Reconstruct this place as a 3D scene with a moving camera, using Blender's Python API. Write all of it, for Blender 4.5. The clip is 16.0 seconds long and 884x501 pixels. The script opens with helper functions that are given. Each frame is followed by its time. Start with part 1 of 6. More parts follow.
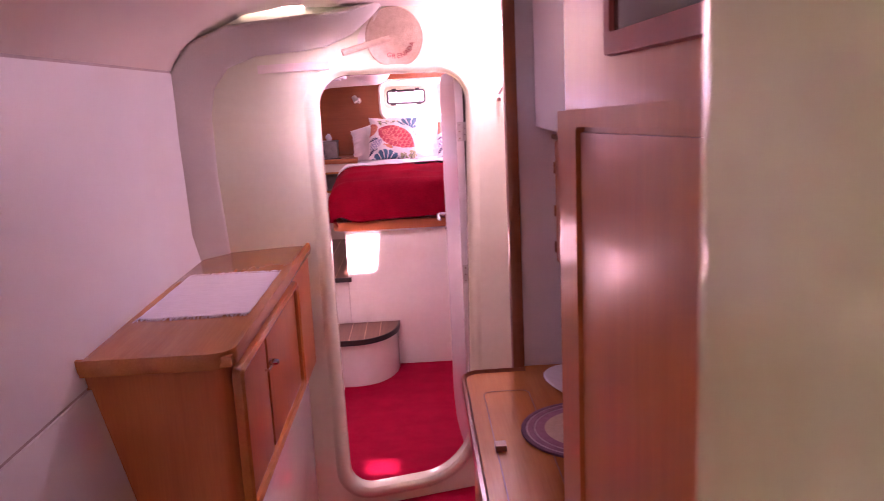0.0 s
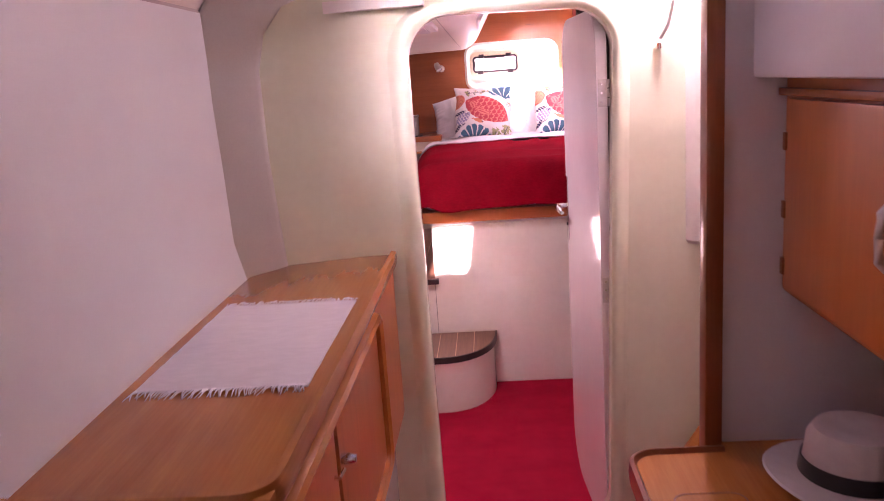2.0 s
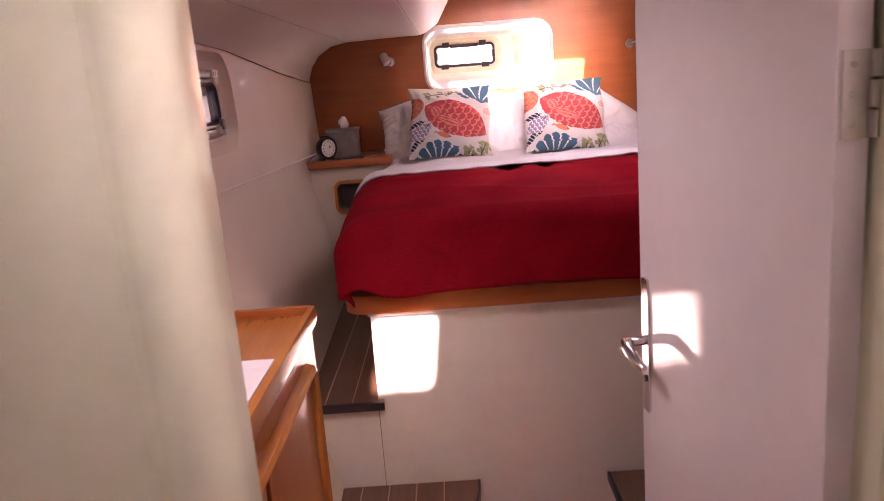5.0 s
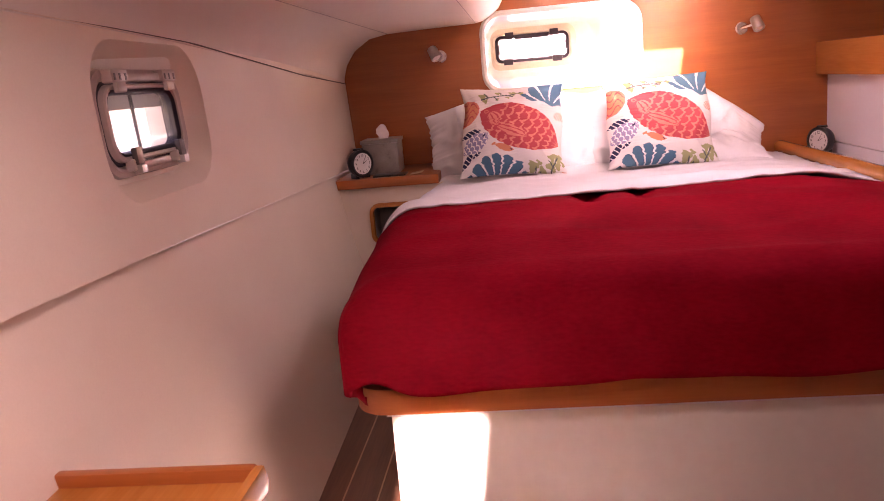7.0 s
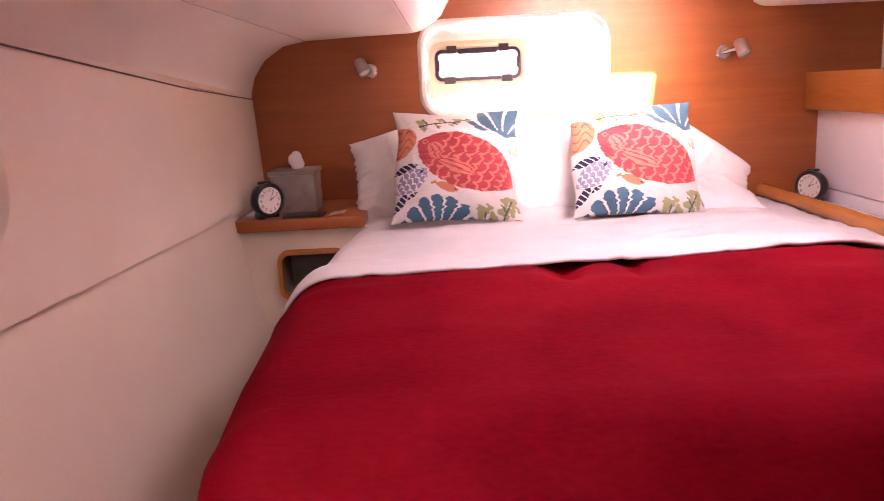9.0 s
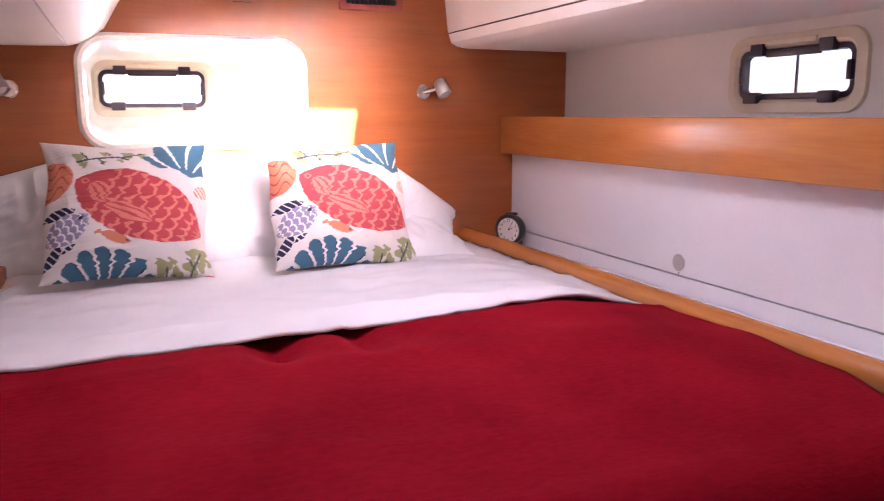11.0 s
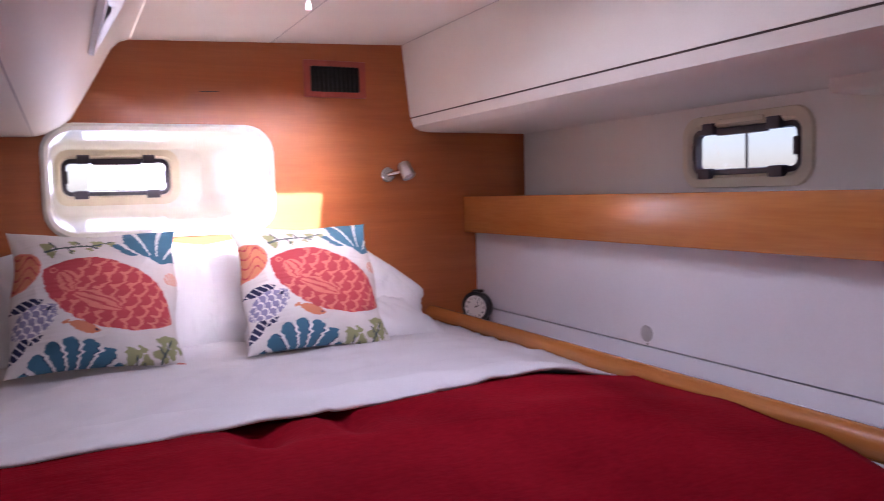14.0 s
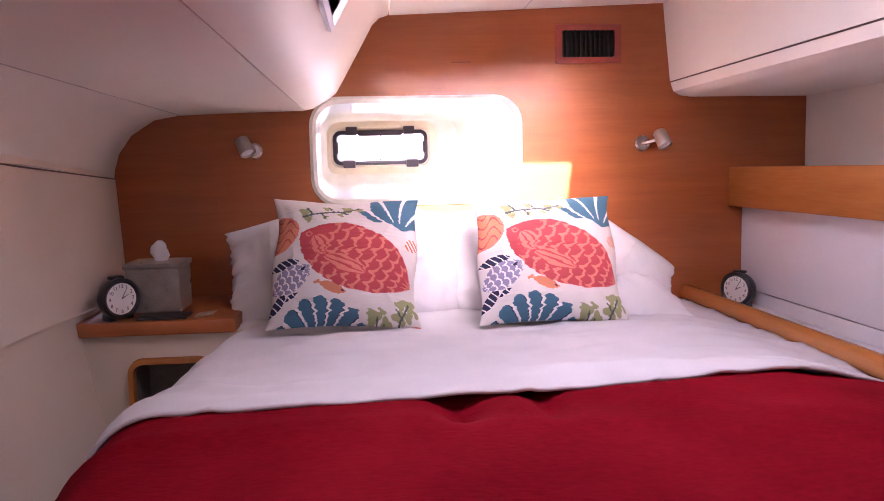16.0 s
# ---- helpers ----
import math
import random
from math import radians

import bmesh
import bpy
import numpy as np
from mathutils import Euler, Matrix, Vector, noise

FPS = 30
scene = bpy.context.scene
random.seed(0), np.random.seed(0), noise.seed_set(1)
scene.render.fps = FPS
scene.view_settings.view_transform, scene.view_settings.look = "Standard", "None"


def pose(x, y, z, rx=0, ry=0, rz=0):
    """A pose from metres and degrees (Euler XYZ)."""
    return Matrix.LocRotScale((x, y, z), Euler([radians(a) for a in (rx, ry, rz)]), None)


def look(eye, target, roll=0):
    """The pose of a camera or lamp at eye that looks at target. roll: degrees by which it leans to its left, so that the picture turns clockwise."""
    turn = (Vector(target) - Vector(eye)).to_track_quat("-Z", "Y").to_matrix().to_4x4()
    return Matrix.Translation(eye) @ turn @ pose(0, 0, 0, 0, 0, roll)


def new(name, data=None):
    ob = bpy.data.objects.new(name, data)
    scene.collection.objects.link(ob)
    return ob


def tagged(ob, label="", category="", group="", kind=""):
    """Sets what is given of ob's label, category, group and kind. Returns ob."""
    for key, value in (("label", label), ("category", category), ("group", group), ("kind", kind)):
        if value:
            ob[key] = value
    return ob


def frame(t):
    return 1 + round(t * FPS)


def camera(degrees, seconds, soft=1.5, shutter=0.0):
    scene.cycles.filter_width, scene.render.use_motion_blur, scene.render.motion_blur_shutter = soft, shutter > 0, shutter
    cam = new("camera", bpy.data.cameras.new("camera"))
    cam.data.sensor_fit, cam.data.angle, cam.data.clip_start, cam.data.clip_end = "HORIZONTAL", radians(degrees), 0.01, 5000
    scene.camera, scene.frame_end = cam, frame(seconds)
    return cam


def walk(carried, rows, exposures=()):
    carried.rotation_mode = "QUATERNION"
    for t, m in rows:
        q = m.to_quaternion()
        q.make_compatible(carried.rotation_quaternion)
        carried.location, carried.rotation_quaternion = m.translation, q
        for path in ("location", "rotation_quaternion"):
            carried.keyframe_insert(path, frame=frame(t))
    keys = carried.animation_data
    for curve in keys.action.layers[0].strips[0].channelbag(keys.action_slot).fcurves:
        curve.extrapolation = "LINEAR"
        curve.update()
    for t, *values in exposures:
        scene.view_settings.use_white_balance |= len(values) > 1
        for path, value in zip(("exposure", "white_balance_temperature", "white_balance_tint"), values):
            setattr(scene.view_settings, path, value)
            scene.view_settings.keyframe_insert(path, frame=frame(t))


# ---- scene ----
cam = camera(59.0, 16.0, 0.9, 0.3)
PATH = [
    (0, (0.407, 2.223, 1.703), (0.458, 4.185, 1.316), -2.8),
    (0.5, (0.377, 2.413, 1.687), (0.309, 4.371, 1.285), -2.8),
    (1, (0.3, 2.594, 1.668), (0.2, 4.548, 1.252), -3.0),
    (1.5, (0.25, 2.75, 1.647), (0.142, 4.691, 1.178), -4.3),
    (2, (0.245, 3.101, 1.631), (0.114, 5.05, 1.202), -4.0),
    (2.5, (0.213, 3.343, 1.63), (0.133, 5.302, 1.234), -2.7),
    (3, (0.187, 3.624, 1.631), (0.161, 5.572, 1.175), -3.0),
    (3.5, (0.185, 3.859, 1.616), (0.187, 5.801, 1.138), -3.5),
    (4, (0.256, 4.17, 1.611), (0.225, 6.114, 1.142), -4.7),
    (4.5, (0.258, 4.437, 1.605), (0.217, 6.386, 1.157), -5.0),
    (5, (0.221, 4.743, 1.6), (0.18, 6.695, 1.169), -4.4),
    (5.2, (0.236, 4.852, 1.59), (0.172, 6.806, 1.171), -4.9),
    (7.3, (0.259, 5.587, 1.601), (0.027, 7.527, 1.177), -5.1),
    (7.5, (0.256, 5.65, 1.6), (0.019, 7.59, 1.178), -5.1),
    (8, (0.253, 5.811, 1.595), (0.018, 7.757, 1.199), -4.9),
    (8.2, (0.244, 5.864, 1.614), (0.025, 7.811, 1.212), -4.5),
    (10.3, (0.189, 6.342, 1.631), (0.683, 8.241, 1.244), -1.3),
    (10.5, (0.192, 6.351, 1.627), (0.771, 8.226, 1.243), -0.9),
    (11, (0.22, 6.397, 1.628), (0.964, 8.221, 1.283), -0.2),
    (11.5, (0.246, 6.436, 1.633), (1.11, 8.222, 1.379), 0.7),
    (12, (0.255, 6.437, 1.651), (1.206, 8.188, 1.479), 1.2),
    (12.5, (0.22, 6.41, 1.648), (1.247, 8.121, 1.524), 1.4),
    (13, (0.152, 6.367, 1.64), (1.246, 8.038, 1.532), 0.8),
    (13.5, (0.142, 6.344, 1.629), (1.214, 8.028, 1.513), -0.1),
    (14, (0.164, 6.394, 1.631), (1.031, 8.19, 1.485), -1.5),
    (14.5, (0.286, 6.393, 1.641), (0.753, 8.33, 1.473), -2.9),
    (15, (0.296, 6.427, 1.629), (0.51, 8.409, 1.459), -3.0),
    (15.5, (0.279, 6.413, 1.647), (0.456, 8.395, 1.443), -2.1),
    (16, (0.304, 6.423, 1.631), (0.476, 8.405, 1.424), -1.3),
]
EXPOSURES = [(0.0, 3.92, 7200, 108), (0.5, 4.05, 7400, 122), (1.5, 3.95, 7200, 98), (2.5, 3.7, 7100, 58), (3.5, 3.45, 6900, 46), (5.0, 3.0, 7600, 58), (8.0, 3.6, 8500, 72), (10.5, 3.75, 6900, 50), (11.0, 3.35, 6700, 47), (11.5, 2.85, 6300, 44), (12.5, 2.6, 6000, 41), (13.5, 2.55, 6000, 41), (16.0, 3.08, 6600, 53)]
walk(cam, [(t, look(eye, target, roll)) for t, eye, target, roll in PATH], EXPOSURES)

# ---- world, sun, sky light ----
SUN_WAY = Vector((-0.075, 1.0, -0.5)).normalized()
world = bpy.data.worlds.new("sky")
scene.world = world
world.use_nodes = True
wn = world.node_tree.nodes
sky = wn.new("ShaderNodeTexSky")
sky.sky_type, sky.sun_disc = "NISHITA", False
sky.sun_elevation = math.asin(-SUN_WAY.z)
sky.sun_rotation = math.atan2(-SUN_WAY.x, -SUN_WAY.y)
world.node_tree.links.new(sky.outputs[0], wn["Background"].inputs[0])
wn["Background"].inputs[1].default_value = 0.05
sun_data = bpy.data.lights.new("sun", "SUN")
sun_data.energy, sun_data.angle, sun_data.color = 5.0, radians(0.9), (1.0, 0.95, 0.88)
sun = new("sun", sun_data)
sun.matrix_world = look((0, -20, 14), Vector((0, -20, 14)) + SUN_WAY)


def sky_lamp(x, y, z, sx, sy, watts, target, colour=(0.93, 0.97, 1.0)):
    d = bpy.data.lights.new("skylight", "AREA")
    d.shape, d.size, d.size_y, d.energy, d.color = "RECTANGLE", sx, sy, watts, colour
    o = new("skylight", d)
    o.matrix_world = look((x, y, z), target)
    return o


# the sky's light in the hatches and ports, and one added fill lamp
HALL_SKY = (0.92, 1.0, 0.74)
sky_lamp(0.75, 7.62, 2.20, 0.46, 0.56, 0.40, (0.75, 7.64, 0.0))
# added fill lamp over the bed foot, no known source
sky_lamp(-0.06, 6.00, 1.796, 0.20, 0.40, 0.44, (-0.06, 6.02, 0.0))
sky_lamp(0.22, 4.42, 2.14, 0.18, 0.50, 0.01, (0.22, 4.44, 0.0), HALL_SKY)
sky_lamp(0.52, 1.50, 2.12, 0.24, 0.18, 0.85, (0.40, 2.0, 0.0), HALL_SKY)
sky_lamp(0.40, 9.38, 1.72, 0.30, 0.09, 0.18, (0.45, 8.0, 1.6))

# ---- helpers of this scene ----
ORIGIN = {}


def mesh_of(name, bm, material, smooth=True):
    me = bpy.data.meshes.new(name)
    bmesh.ops.recalc_face_normals(bm, faces=bm.faces)
    bm.to_mesh(me)
    bm.free()
    mats = material if isinstance(material, (list, tuple)) else [material]
    for m in mats:
        me.materials.append(m)
    if smooth:
        me.polygons.foreach_set("use_smooth", [True] * len(me.polygons))
        me.set_sharp_from_angle(angle=radians(38))
    return me


def thing(name, at, label, category, group="", kind=""):
    ob = new(name)
    ob.location = at
    ob.empty_display_size = 0.05
    ORIGIN[ob] = Vector(at)
    return tagged(ob, label, category, group, kind)


def part(name, bm, material, parent, label="", smooth=True):
    me = mesh_of(name, bm, material, smooth)
    o = ORIGIN.get(parent, Vector((0, 0, 0)))
    me.transform(Matrix.Translation(-o))
    ob = new(name, me)
    ob.parent = parent
    ORIGIN[ob] = o
    return tagged(ob, label)


def solid(name, bm, material, label, category="", group="", kind="", smooth=True):
    ob = new(name, mesh_of(name, bm, material, smooth))
    ORIGIN[ob] = Vector((0, 0, 0))
    return tagged(ob, label, category, group, kind)


def B():
    return bmesh.new()


def bx(bm, x0, x1, y0, y1, z0, z1, bev=0.0, seg=2):
    t = bmesh.new()
    bmesh.ops.create_cube(t, size=1.0)
    for v in t.verts:
        v.co = Vector(((x0 + x1) / 2 + v.co.x * (x1 - x0), (y0 + y1) / 2 + v.co.y * (y1 - y0), (z0 + z1) / 2 + v.co.z * (z1 - z0)))
    if bev:
        bmesh.ops.bevel(t, geom=t.edges[:], offset=bev, segments=seg, profile=0.6, affect="EDGES")
    return merge(bm, t)


def merge(bm, other, m=None):
    base = [bm.verts.new(m @ v.co if m else v.co) for v in other.verts]
    other.verts.index_update()
    for f in other.faces:
        g = bm.faces.new([base[v.index] for v in f.verts])
        g.material_index = f.material_index
    other.free()
    return bm


def tube(bm, pts, r, seg=10, closed=False, flat=None):
    """A swept round bar; flat=(normal, k) squeezes it along one way."""
    pts = [Vector(p) for p in pts]
    rings = []
    n = len(pts)
    up = Vector((0, 0, 1))
    for i, p in enumerate(pts):
        a = pts[i - 1] if i or closed else p
        b = pts[(i + 1) % n] if i < n - 1 or closed else p
        d = (b - a).normalized()
        s = d.cross(up)
        if s.length < 1e-3:
            s = d.cross(Vector((0, 1, 0)))
        s.normalize()
        q = s.cross(d).normalized()
        rr = r[i] if isinstance(r, (list, tuple)) else r
        ring = []
        for k in range(seg):
            a = 2 * math.pi * k / seg
            o = (s * math.cos(a) + q * math.sin(a)) * rr
            if flat:
                o -= flat[0] * (o.dot(flat[0]) * (1 - flat[1]))
            ring.append(bm.verts.new(p + o))
        rings.append(ring)
    m = n if closed else n - 1
    for i in range(m):
        a, b = rings[i], rings[(i + 1) % n]
        for k in range(seg):
            bm.faces.new((a[k], a[(k + 1) % seg], b[(k + 1) % seg], b[k]))
    if not closed:
        bm.faces.new(rings[0])
        bm.faces.new(rings[-1])
    return bm


def lathe(bm, profile, centre, axis=(0, 0, 1), seg=28):
    axis = Vector(axis).normalized()
    rot = Vector((0, 0, 1)).rotation_difference(axis).to_matrix()
    c = Vector(centre)
    rings = []
    for r, h in profile:
        if r < 1e-5:
            rings.append([bm.verts.new(c + rot @ Vector((0, 0, h)))])
        else:
            rings.append([bm.verts.new(c + rot @ Vector((r * math.cos(2 * math.pi * k / seg), r * math.sin(2 * math.pi * k / seg), h))) for k in range(seg)])
    for a, b in zip(rings, rings[1:]):
        for k in range(seg):
            q = [a[k % len(a)], a[(k + 1) % len(a)], b[(k + 1) % len(b)], b[k % len(b)]]
            q = [v for i, v in enumerate(q) if v not in q[:i]]
            if len(q) > 2:
                bm.faces.new(q)
    for ring in (rings[0], rings[-1]):
        if len(ring) > 2:
            bm.faces.new(ring)
    return bm


def rrect(x0, x1, z0, z1, r, n=6):
    """A rounded rectangle, as a loop of 4 * (n + 1) points."""
    pts = []
    rs = r if isinstance(r, (list, tuple)) else (r, r, r, r)
    for (cx, cz, a), q in zip(((x1, z1, 0), (x0, z1, 90), (x0, z0, 180), (x1, z0, 270)), rs):
        ox = cx - q if cx == x1 else cx + q
        oz = cz - q if cz == z1 else cz + q
        for i in range(n + 1):
            t = radians(a + 90 * i / n)
            pts.append((ox + q * math.cos(t), oz + q * math.sin(t)))
    return pts


def plate(bm, outer, holes, where, push):
    """A flat board with holes: 2D loops, laid out by where(a, b), as thick as the vector push."""
    push = Vector(push)
    t = bmesh.new()
    edges = []
    for loop in (outer, *holes):
        vs = [t.verts.new(where(*p)) for p in loop]
        for i in range(len(vs)):
            edges.append(t.edges.new((vs[i - 1], vs[i])))
    bmesh.ops.triangle_fill(t, use_beauty=True, use_dissolve=False, edges=edges)
    ext = bmesh.ops.extrude_face_region(t, geom=t.faces[:], use_keep_orig=True)
    for v in [g for g in ext["geom"] if isinstance(g, bmesh.types.BMVert)]:
        v.co += push
    return merge(bm, t)


def bridge(bm, loops, close=True):
    rows = [[bm.verts.new(p) for p in loop] for loop in loops]
    n = len(rows[0])
    for a, b in zip(rows, rows[1:]):
        for i in range(n if close else n - 1):
            bm.faces.new((a[i], a[(i + 1) % n], b[(i + 1) % n], b[i]))
    return bm


def strip(bm, pts, y0, y1, thick, steps=1, bend=None):
    """A liner: a profile of (x, z) drawn along y, thickened outward (to the profile's left)."""
    n = len(pts)
    out = []
    for i, (x, z) in enumerate(pts):
        a, b = pts[max(i - 1, 0)], pts[min(i + 1, n - 1)]
        d = Vector((b[0] - a[0], b[1] - a[1])).normalized()
        out.append((x - d.y * thick, z + d.x * thick))
    loop = list(pts) + out[::-1]
    rows = []
    for k in range(steps + 1):
        y = y0 + (y1 - y0) * k / steps
        f = bend or (lambda x, y, z: (x, y, z))
        rows.append([f(x, y, z) for x, z in loop])
    bridge(bm, rows)
    bm.verts.ensure_lookup_table()
    m = len(loop)
    first = bm.verts[:][-m * (steps + 1):]
    for block in (first[:m], first[-m:]):
        for i in range(n - 1):
            bm.faces.new((block[i], block[i + 1], block[m - 2 - i], block[m - 1 - i]))
    return bm


def letters(text, size, m, extrude=0.0006):
    """Words as a bmesh, in the plane of m, centred."""
    c = bpy.data.curves.new("words", "FONT")
    c.body, c.size, c.extrude, c.align_x, c.align_y = text, size, extrude, "CENTER", "CENTER"
    c.resolution_u = 3
    o = new("words", c)
    bpy.context.view_layer.update()
    me = bpy.data.meshes.new_from_object(o.evaluated_get(bpy.context.evaluated_depsgraph_get()))
    bpy.data.objects.remove(o)
    bm = bmesh.new()
    bm.from_mesh(me)
    bpy.data.meshes.remove(me)
    bpy.data.curves.remove(c)
    bmesh.ops.transform(bm, matrix=m, verts=bm.verts)
    return bm


# ---- materials ----
def nodes_of(name):
    m = bpy.data.materials.new(name)
    m.use_nodes = True
    t = m.node_tree
    return m, t, t.nodes["Principled BSDF"]


def surface(name, dark, light, rough=0.5, scale=6.0, fine=140.0, bump=0.05, bump_depth=0.002, metal=0.0, coat=0.0, stretch=(1, 1, 1), rough_var=0.08, sheen=0.0, contrast=(0.3, 0.7), spec=0.5):
    """A surface with two scales of colour variation, uneven gloss and fine relief."""
    m, t, b = nodes_of(name)
    N, L = t.nodes.new, t.links.new
    co = N("ShaderNodeTexCoord")
    mp = N("ShaderNodeMapping")
    mp.inputs["Scale"].default_value = stretch
    L(co.outputs["Object"], mp.inputs[0])
    a = N("ShaderNodeTexNoise")
    a.inputs["Scale"].default_value, a.inputs["Detail"].default_value = scale, 5.0
    f = N("ShaderNodeTexNoise")
    f.inputs["Scale"].default_value, f.inputs["Detail"].default_value = fine, 3.0
    for q in (a, f):
        L(mp.outputs[0], q.inputs["Vector"])
    mix = N("ShaderNodeMath")
    mix.operation = "MULTIPLY_ADD"
    mix.inputs[1].default_value = 0.35
    L(f.outputs[0], mix.inputs[0])
    sc = N("ShaderNodeMath")
    sc.operation = "MULTIPLY"
    sc.inputs[1].default_value = 0.65
    L(a.outputs[0], sc.inputs[0])
    L(sc.outputs[0], mix.inputs[2])
    r = N("ShaderNodeValToRGB")
    r.color_ramp.elements[0].position, r.color_ramp.elements[1].position = contrast
    r.color_ramp.elements[0].color, r.color_ramp.elements[1].color = (*dark, 1), (*light, 1)
    L(mix.outputs[0], r.inputs[0])
    L(r.outputs[0], b.inputs["Base Color"])
    mr = N("ShaderNodeMapRange")
    mr.inputs["To Min"].default_value, mr.inputs["To Max"].default_value = max(rough - rough_var, 0.02), min(rough + rough_var, 1)
    L(a.outputs[0], mr.inputs["Value"])
    L(mr.outputs[0], b.inputs["Roughness"])
    if bump:
        bp = N("ShaderNodeBump")
        bp.inputs["Strength"].default_value, bp.inputs["Distance"].default_value = bump, bump_depth
        L(f.outputs[0], bp.inputs["Height"])
        L(bp.outputs[0], b.inputs["Normal"])
    b.inputs["Metallic"].default_value = metal
    b.inputs["Specular IOR Level"].default_value = spec
    b.inputs["Coat Weight"].default_value = coat
    b.inputs["Coat Roughness"].default_value = 0.12
    b.inputs["Sheen Weight"].default_value = sheen
    return m


def wood(name, dark, light, along="y", rough=0.38, coat=0.25):
    """Varnished wood with its grain along one axis."""
    s = {"x": (1.6, 26, 26), "y": (26, 1.6, 26), "z": (26, 26, 1.6)}[along]
    m, t, b = nodes_of(name)
    N, L = t.nodes.new, t.links.new
    co, mp = N("ShaderNodeTexCoord"), N("ShaderNodeMapping")
    mp.inputs["Scale"].default_value = s
    L(co.outputs["Object"], mp.inputs[0])
    a = N("ShaderNodeTexNoise")
    a.inputs["Scale"].default_value, a.inputs["Detail"].default_value, a.inputs["Distortion"].default_value = 1.0, 6.0, 0.4
    f = N("ShaderNodeTexNoise")
    f.inputs["Scale"].default_value, f.inputs["Detail"].default_value = 7.0, 4.0
    w = N("ShaderNodeTexNoise")
    w.inputs["Scale"].default_value = 1.7
    L(mp.outputs[0], a.inputs["Vector"])
    L(mp.outputs[0], f.inputs["Vector"])
    L(co.outputs["Object"], w.inputs["Vector"])
    m1 = N("ShaderNodeMath")
    m1.operation = "MULTIPLY_ADD"
    m1.inputs[1].default_value = 0.3
    L(f.outputs[0], m1.inputs[0])
    m2 = N("ShaderNodeMath")
    m2.operation = "MULTIPLY_ADD"
    m2.inputs[1].default_value = 0.45
    L(a.outputs[0], m2.inputs[0])
    m3 = N("ShaderNodeMath")
    m3.operation = "MULTIPLY"
    m3.inputs[1].default_value = 0.3
    L(w.outputs[0], m3.inputs[0])
    L(m3.outputs[0], m2.inputs[2])
    L(m2.outputs[0], m1.inputs[2])
    r = N("ShaderNodeValToRGB")
    r.color_ramp.elements[0].position, r.color_ramp.elements[1].position = 0.36, 0.68
    r.color_ramp.elements[0].color, r.color_ramp.elements[1].color = (*dark, 1), (*light, 1)
    L(m1.outputs[0], r.inputs[0])
    L(r.outputs[0], b.inputs["Base Color"])
    bp = N("ShaderNodeBump")
    bp.inputs["Strength"].default_value, bp.inputs["Distance"].default_value = 0.08, 0.001
    L(f.outputs[0], bp.inputs["Height"])
    L(bp.outputs[0], b.inputs["Normal"])
    b.inputs["Roughness"].default_value = rough
    b.inputs["Coat Weight"].default_value, b.inputs["Coat Roughness"].default_value = coat, 0.15
    return m


def weave(name, dark, light, ribs=160.0, axis=1, depth=0.0015):
    """Woven cloth with short uneven ribs."""
    m, t, b = nodes_of(name)
    N, L = t.nodes.new, t.links.new
    co = N("ShaderNodeTexCoord")
    w = N("ShaderNodeTexNoise")
    w.inputs["Scale"].default_value, w.inputs["Detail"].default_value = ribs, 1.0
    n = N("ShaderNodeTexNoise")
    n.inputs["Scale"].default_value, n.inputs["Detail"].default_value = 5.0, 4.0
    mp = N("ShaderNodeMapping")
    mp.inputs["Scale"].default_value = (0.4, 1.0, 1.0)
    L(co.outputs["Object"], mp.inputs[0])
    L(mp.outputs[0], w.inputs["Vector"])
    L(co.outputs["Object"], n.inputs["Vector"])
    ad = N("ShaderNodeMath")
    ad.operation = "MULTIPLY_ADD"
    ad.inputs[1].default_value = 0.42
    L(w.outputs[0], ad.inputs[0])
    L(n.outputs[0], ad.inputs[2])
    r = N("ShaderNodeValToRGB")
    r.color_ramp.elements[0].position, r.color_ramp.elements[1].position = 0.45, 1.0
    r.color_ramp.elements[0].color, r.color_ramp.elements[1].color = (*dark, 1), (*light, 1)
    L(ad.outputs[0], r.inputs[0])
    L(r.outputs[0], b.inputs["Base Color"])
    bp = N("ShaderNodeBump")
    bp.inputs["Strength"].default_value, bp.inputs["Distance"].default_value = 0.7, depth
    L(w.outputs[0], bp.inputs["Height"])
    L(bp.outputs[0], b.inputs["Normal"])
    b.inputs["Roughness"].default_value = 0.85
    b.inputs["Specular IOR Level"].default_value = 0.02
    return m


GELCOAT = surface("gelcoat", (0.75, 0.74, 0.66), (0.82, 0.81, 0.73), 0.14, 2.5, 40, 0.02, coat=0.3)
JAMB = surface("greenlit_gelcoat", (0.58, 0.68, 0.38), (0.66, 0.76, 0.45), 0.20, 2.5, 40, 0.02, coat=0.3)
BULKHEAD = surface("bulkhead_gelcoat", (0.685, 0.755, 0.555), (0.755, 0.825, 0.625), 0.17, 2.5, 40, 0.02, coat=0.3)
PASSAGE = surface("passage_panel", (0.69, 0.75, 0.74), (0.75, 0.81, 0.81), 0.42, 3.0, 260, 0.06, 0.001)
BAND = surface("shaded_band", (0.45, 0.47, 0.41), (0.52, 0.54, 0.48), 0.4, 3.0, 200, 0.05, 0.001)
HULL = surface("cream_hull_liner", (0.72, 0.62, 0.50), (0.79, 0.69, 0.57), 0.5, 3.0, 260, 0.12, 0.001)
LINER = surface("vinyl_liner", (0.73, 0.69, 0.615), (0.80, 0.76, 0.685), 0.55, 3.0, 260, 0.12, 0.001)
PANEL = surface("white_panel", (0.74, 0.75, 0.78), (0.81, 0.82, 0.85), 0.4, 3.0, 200, 0.03)
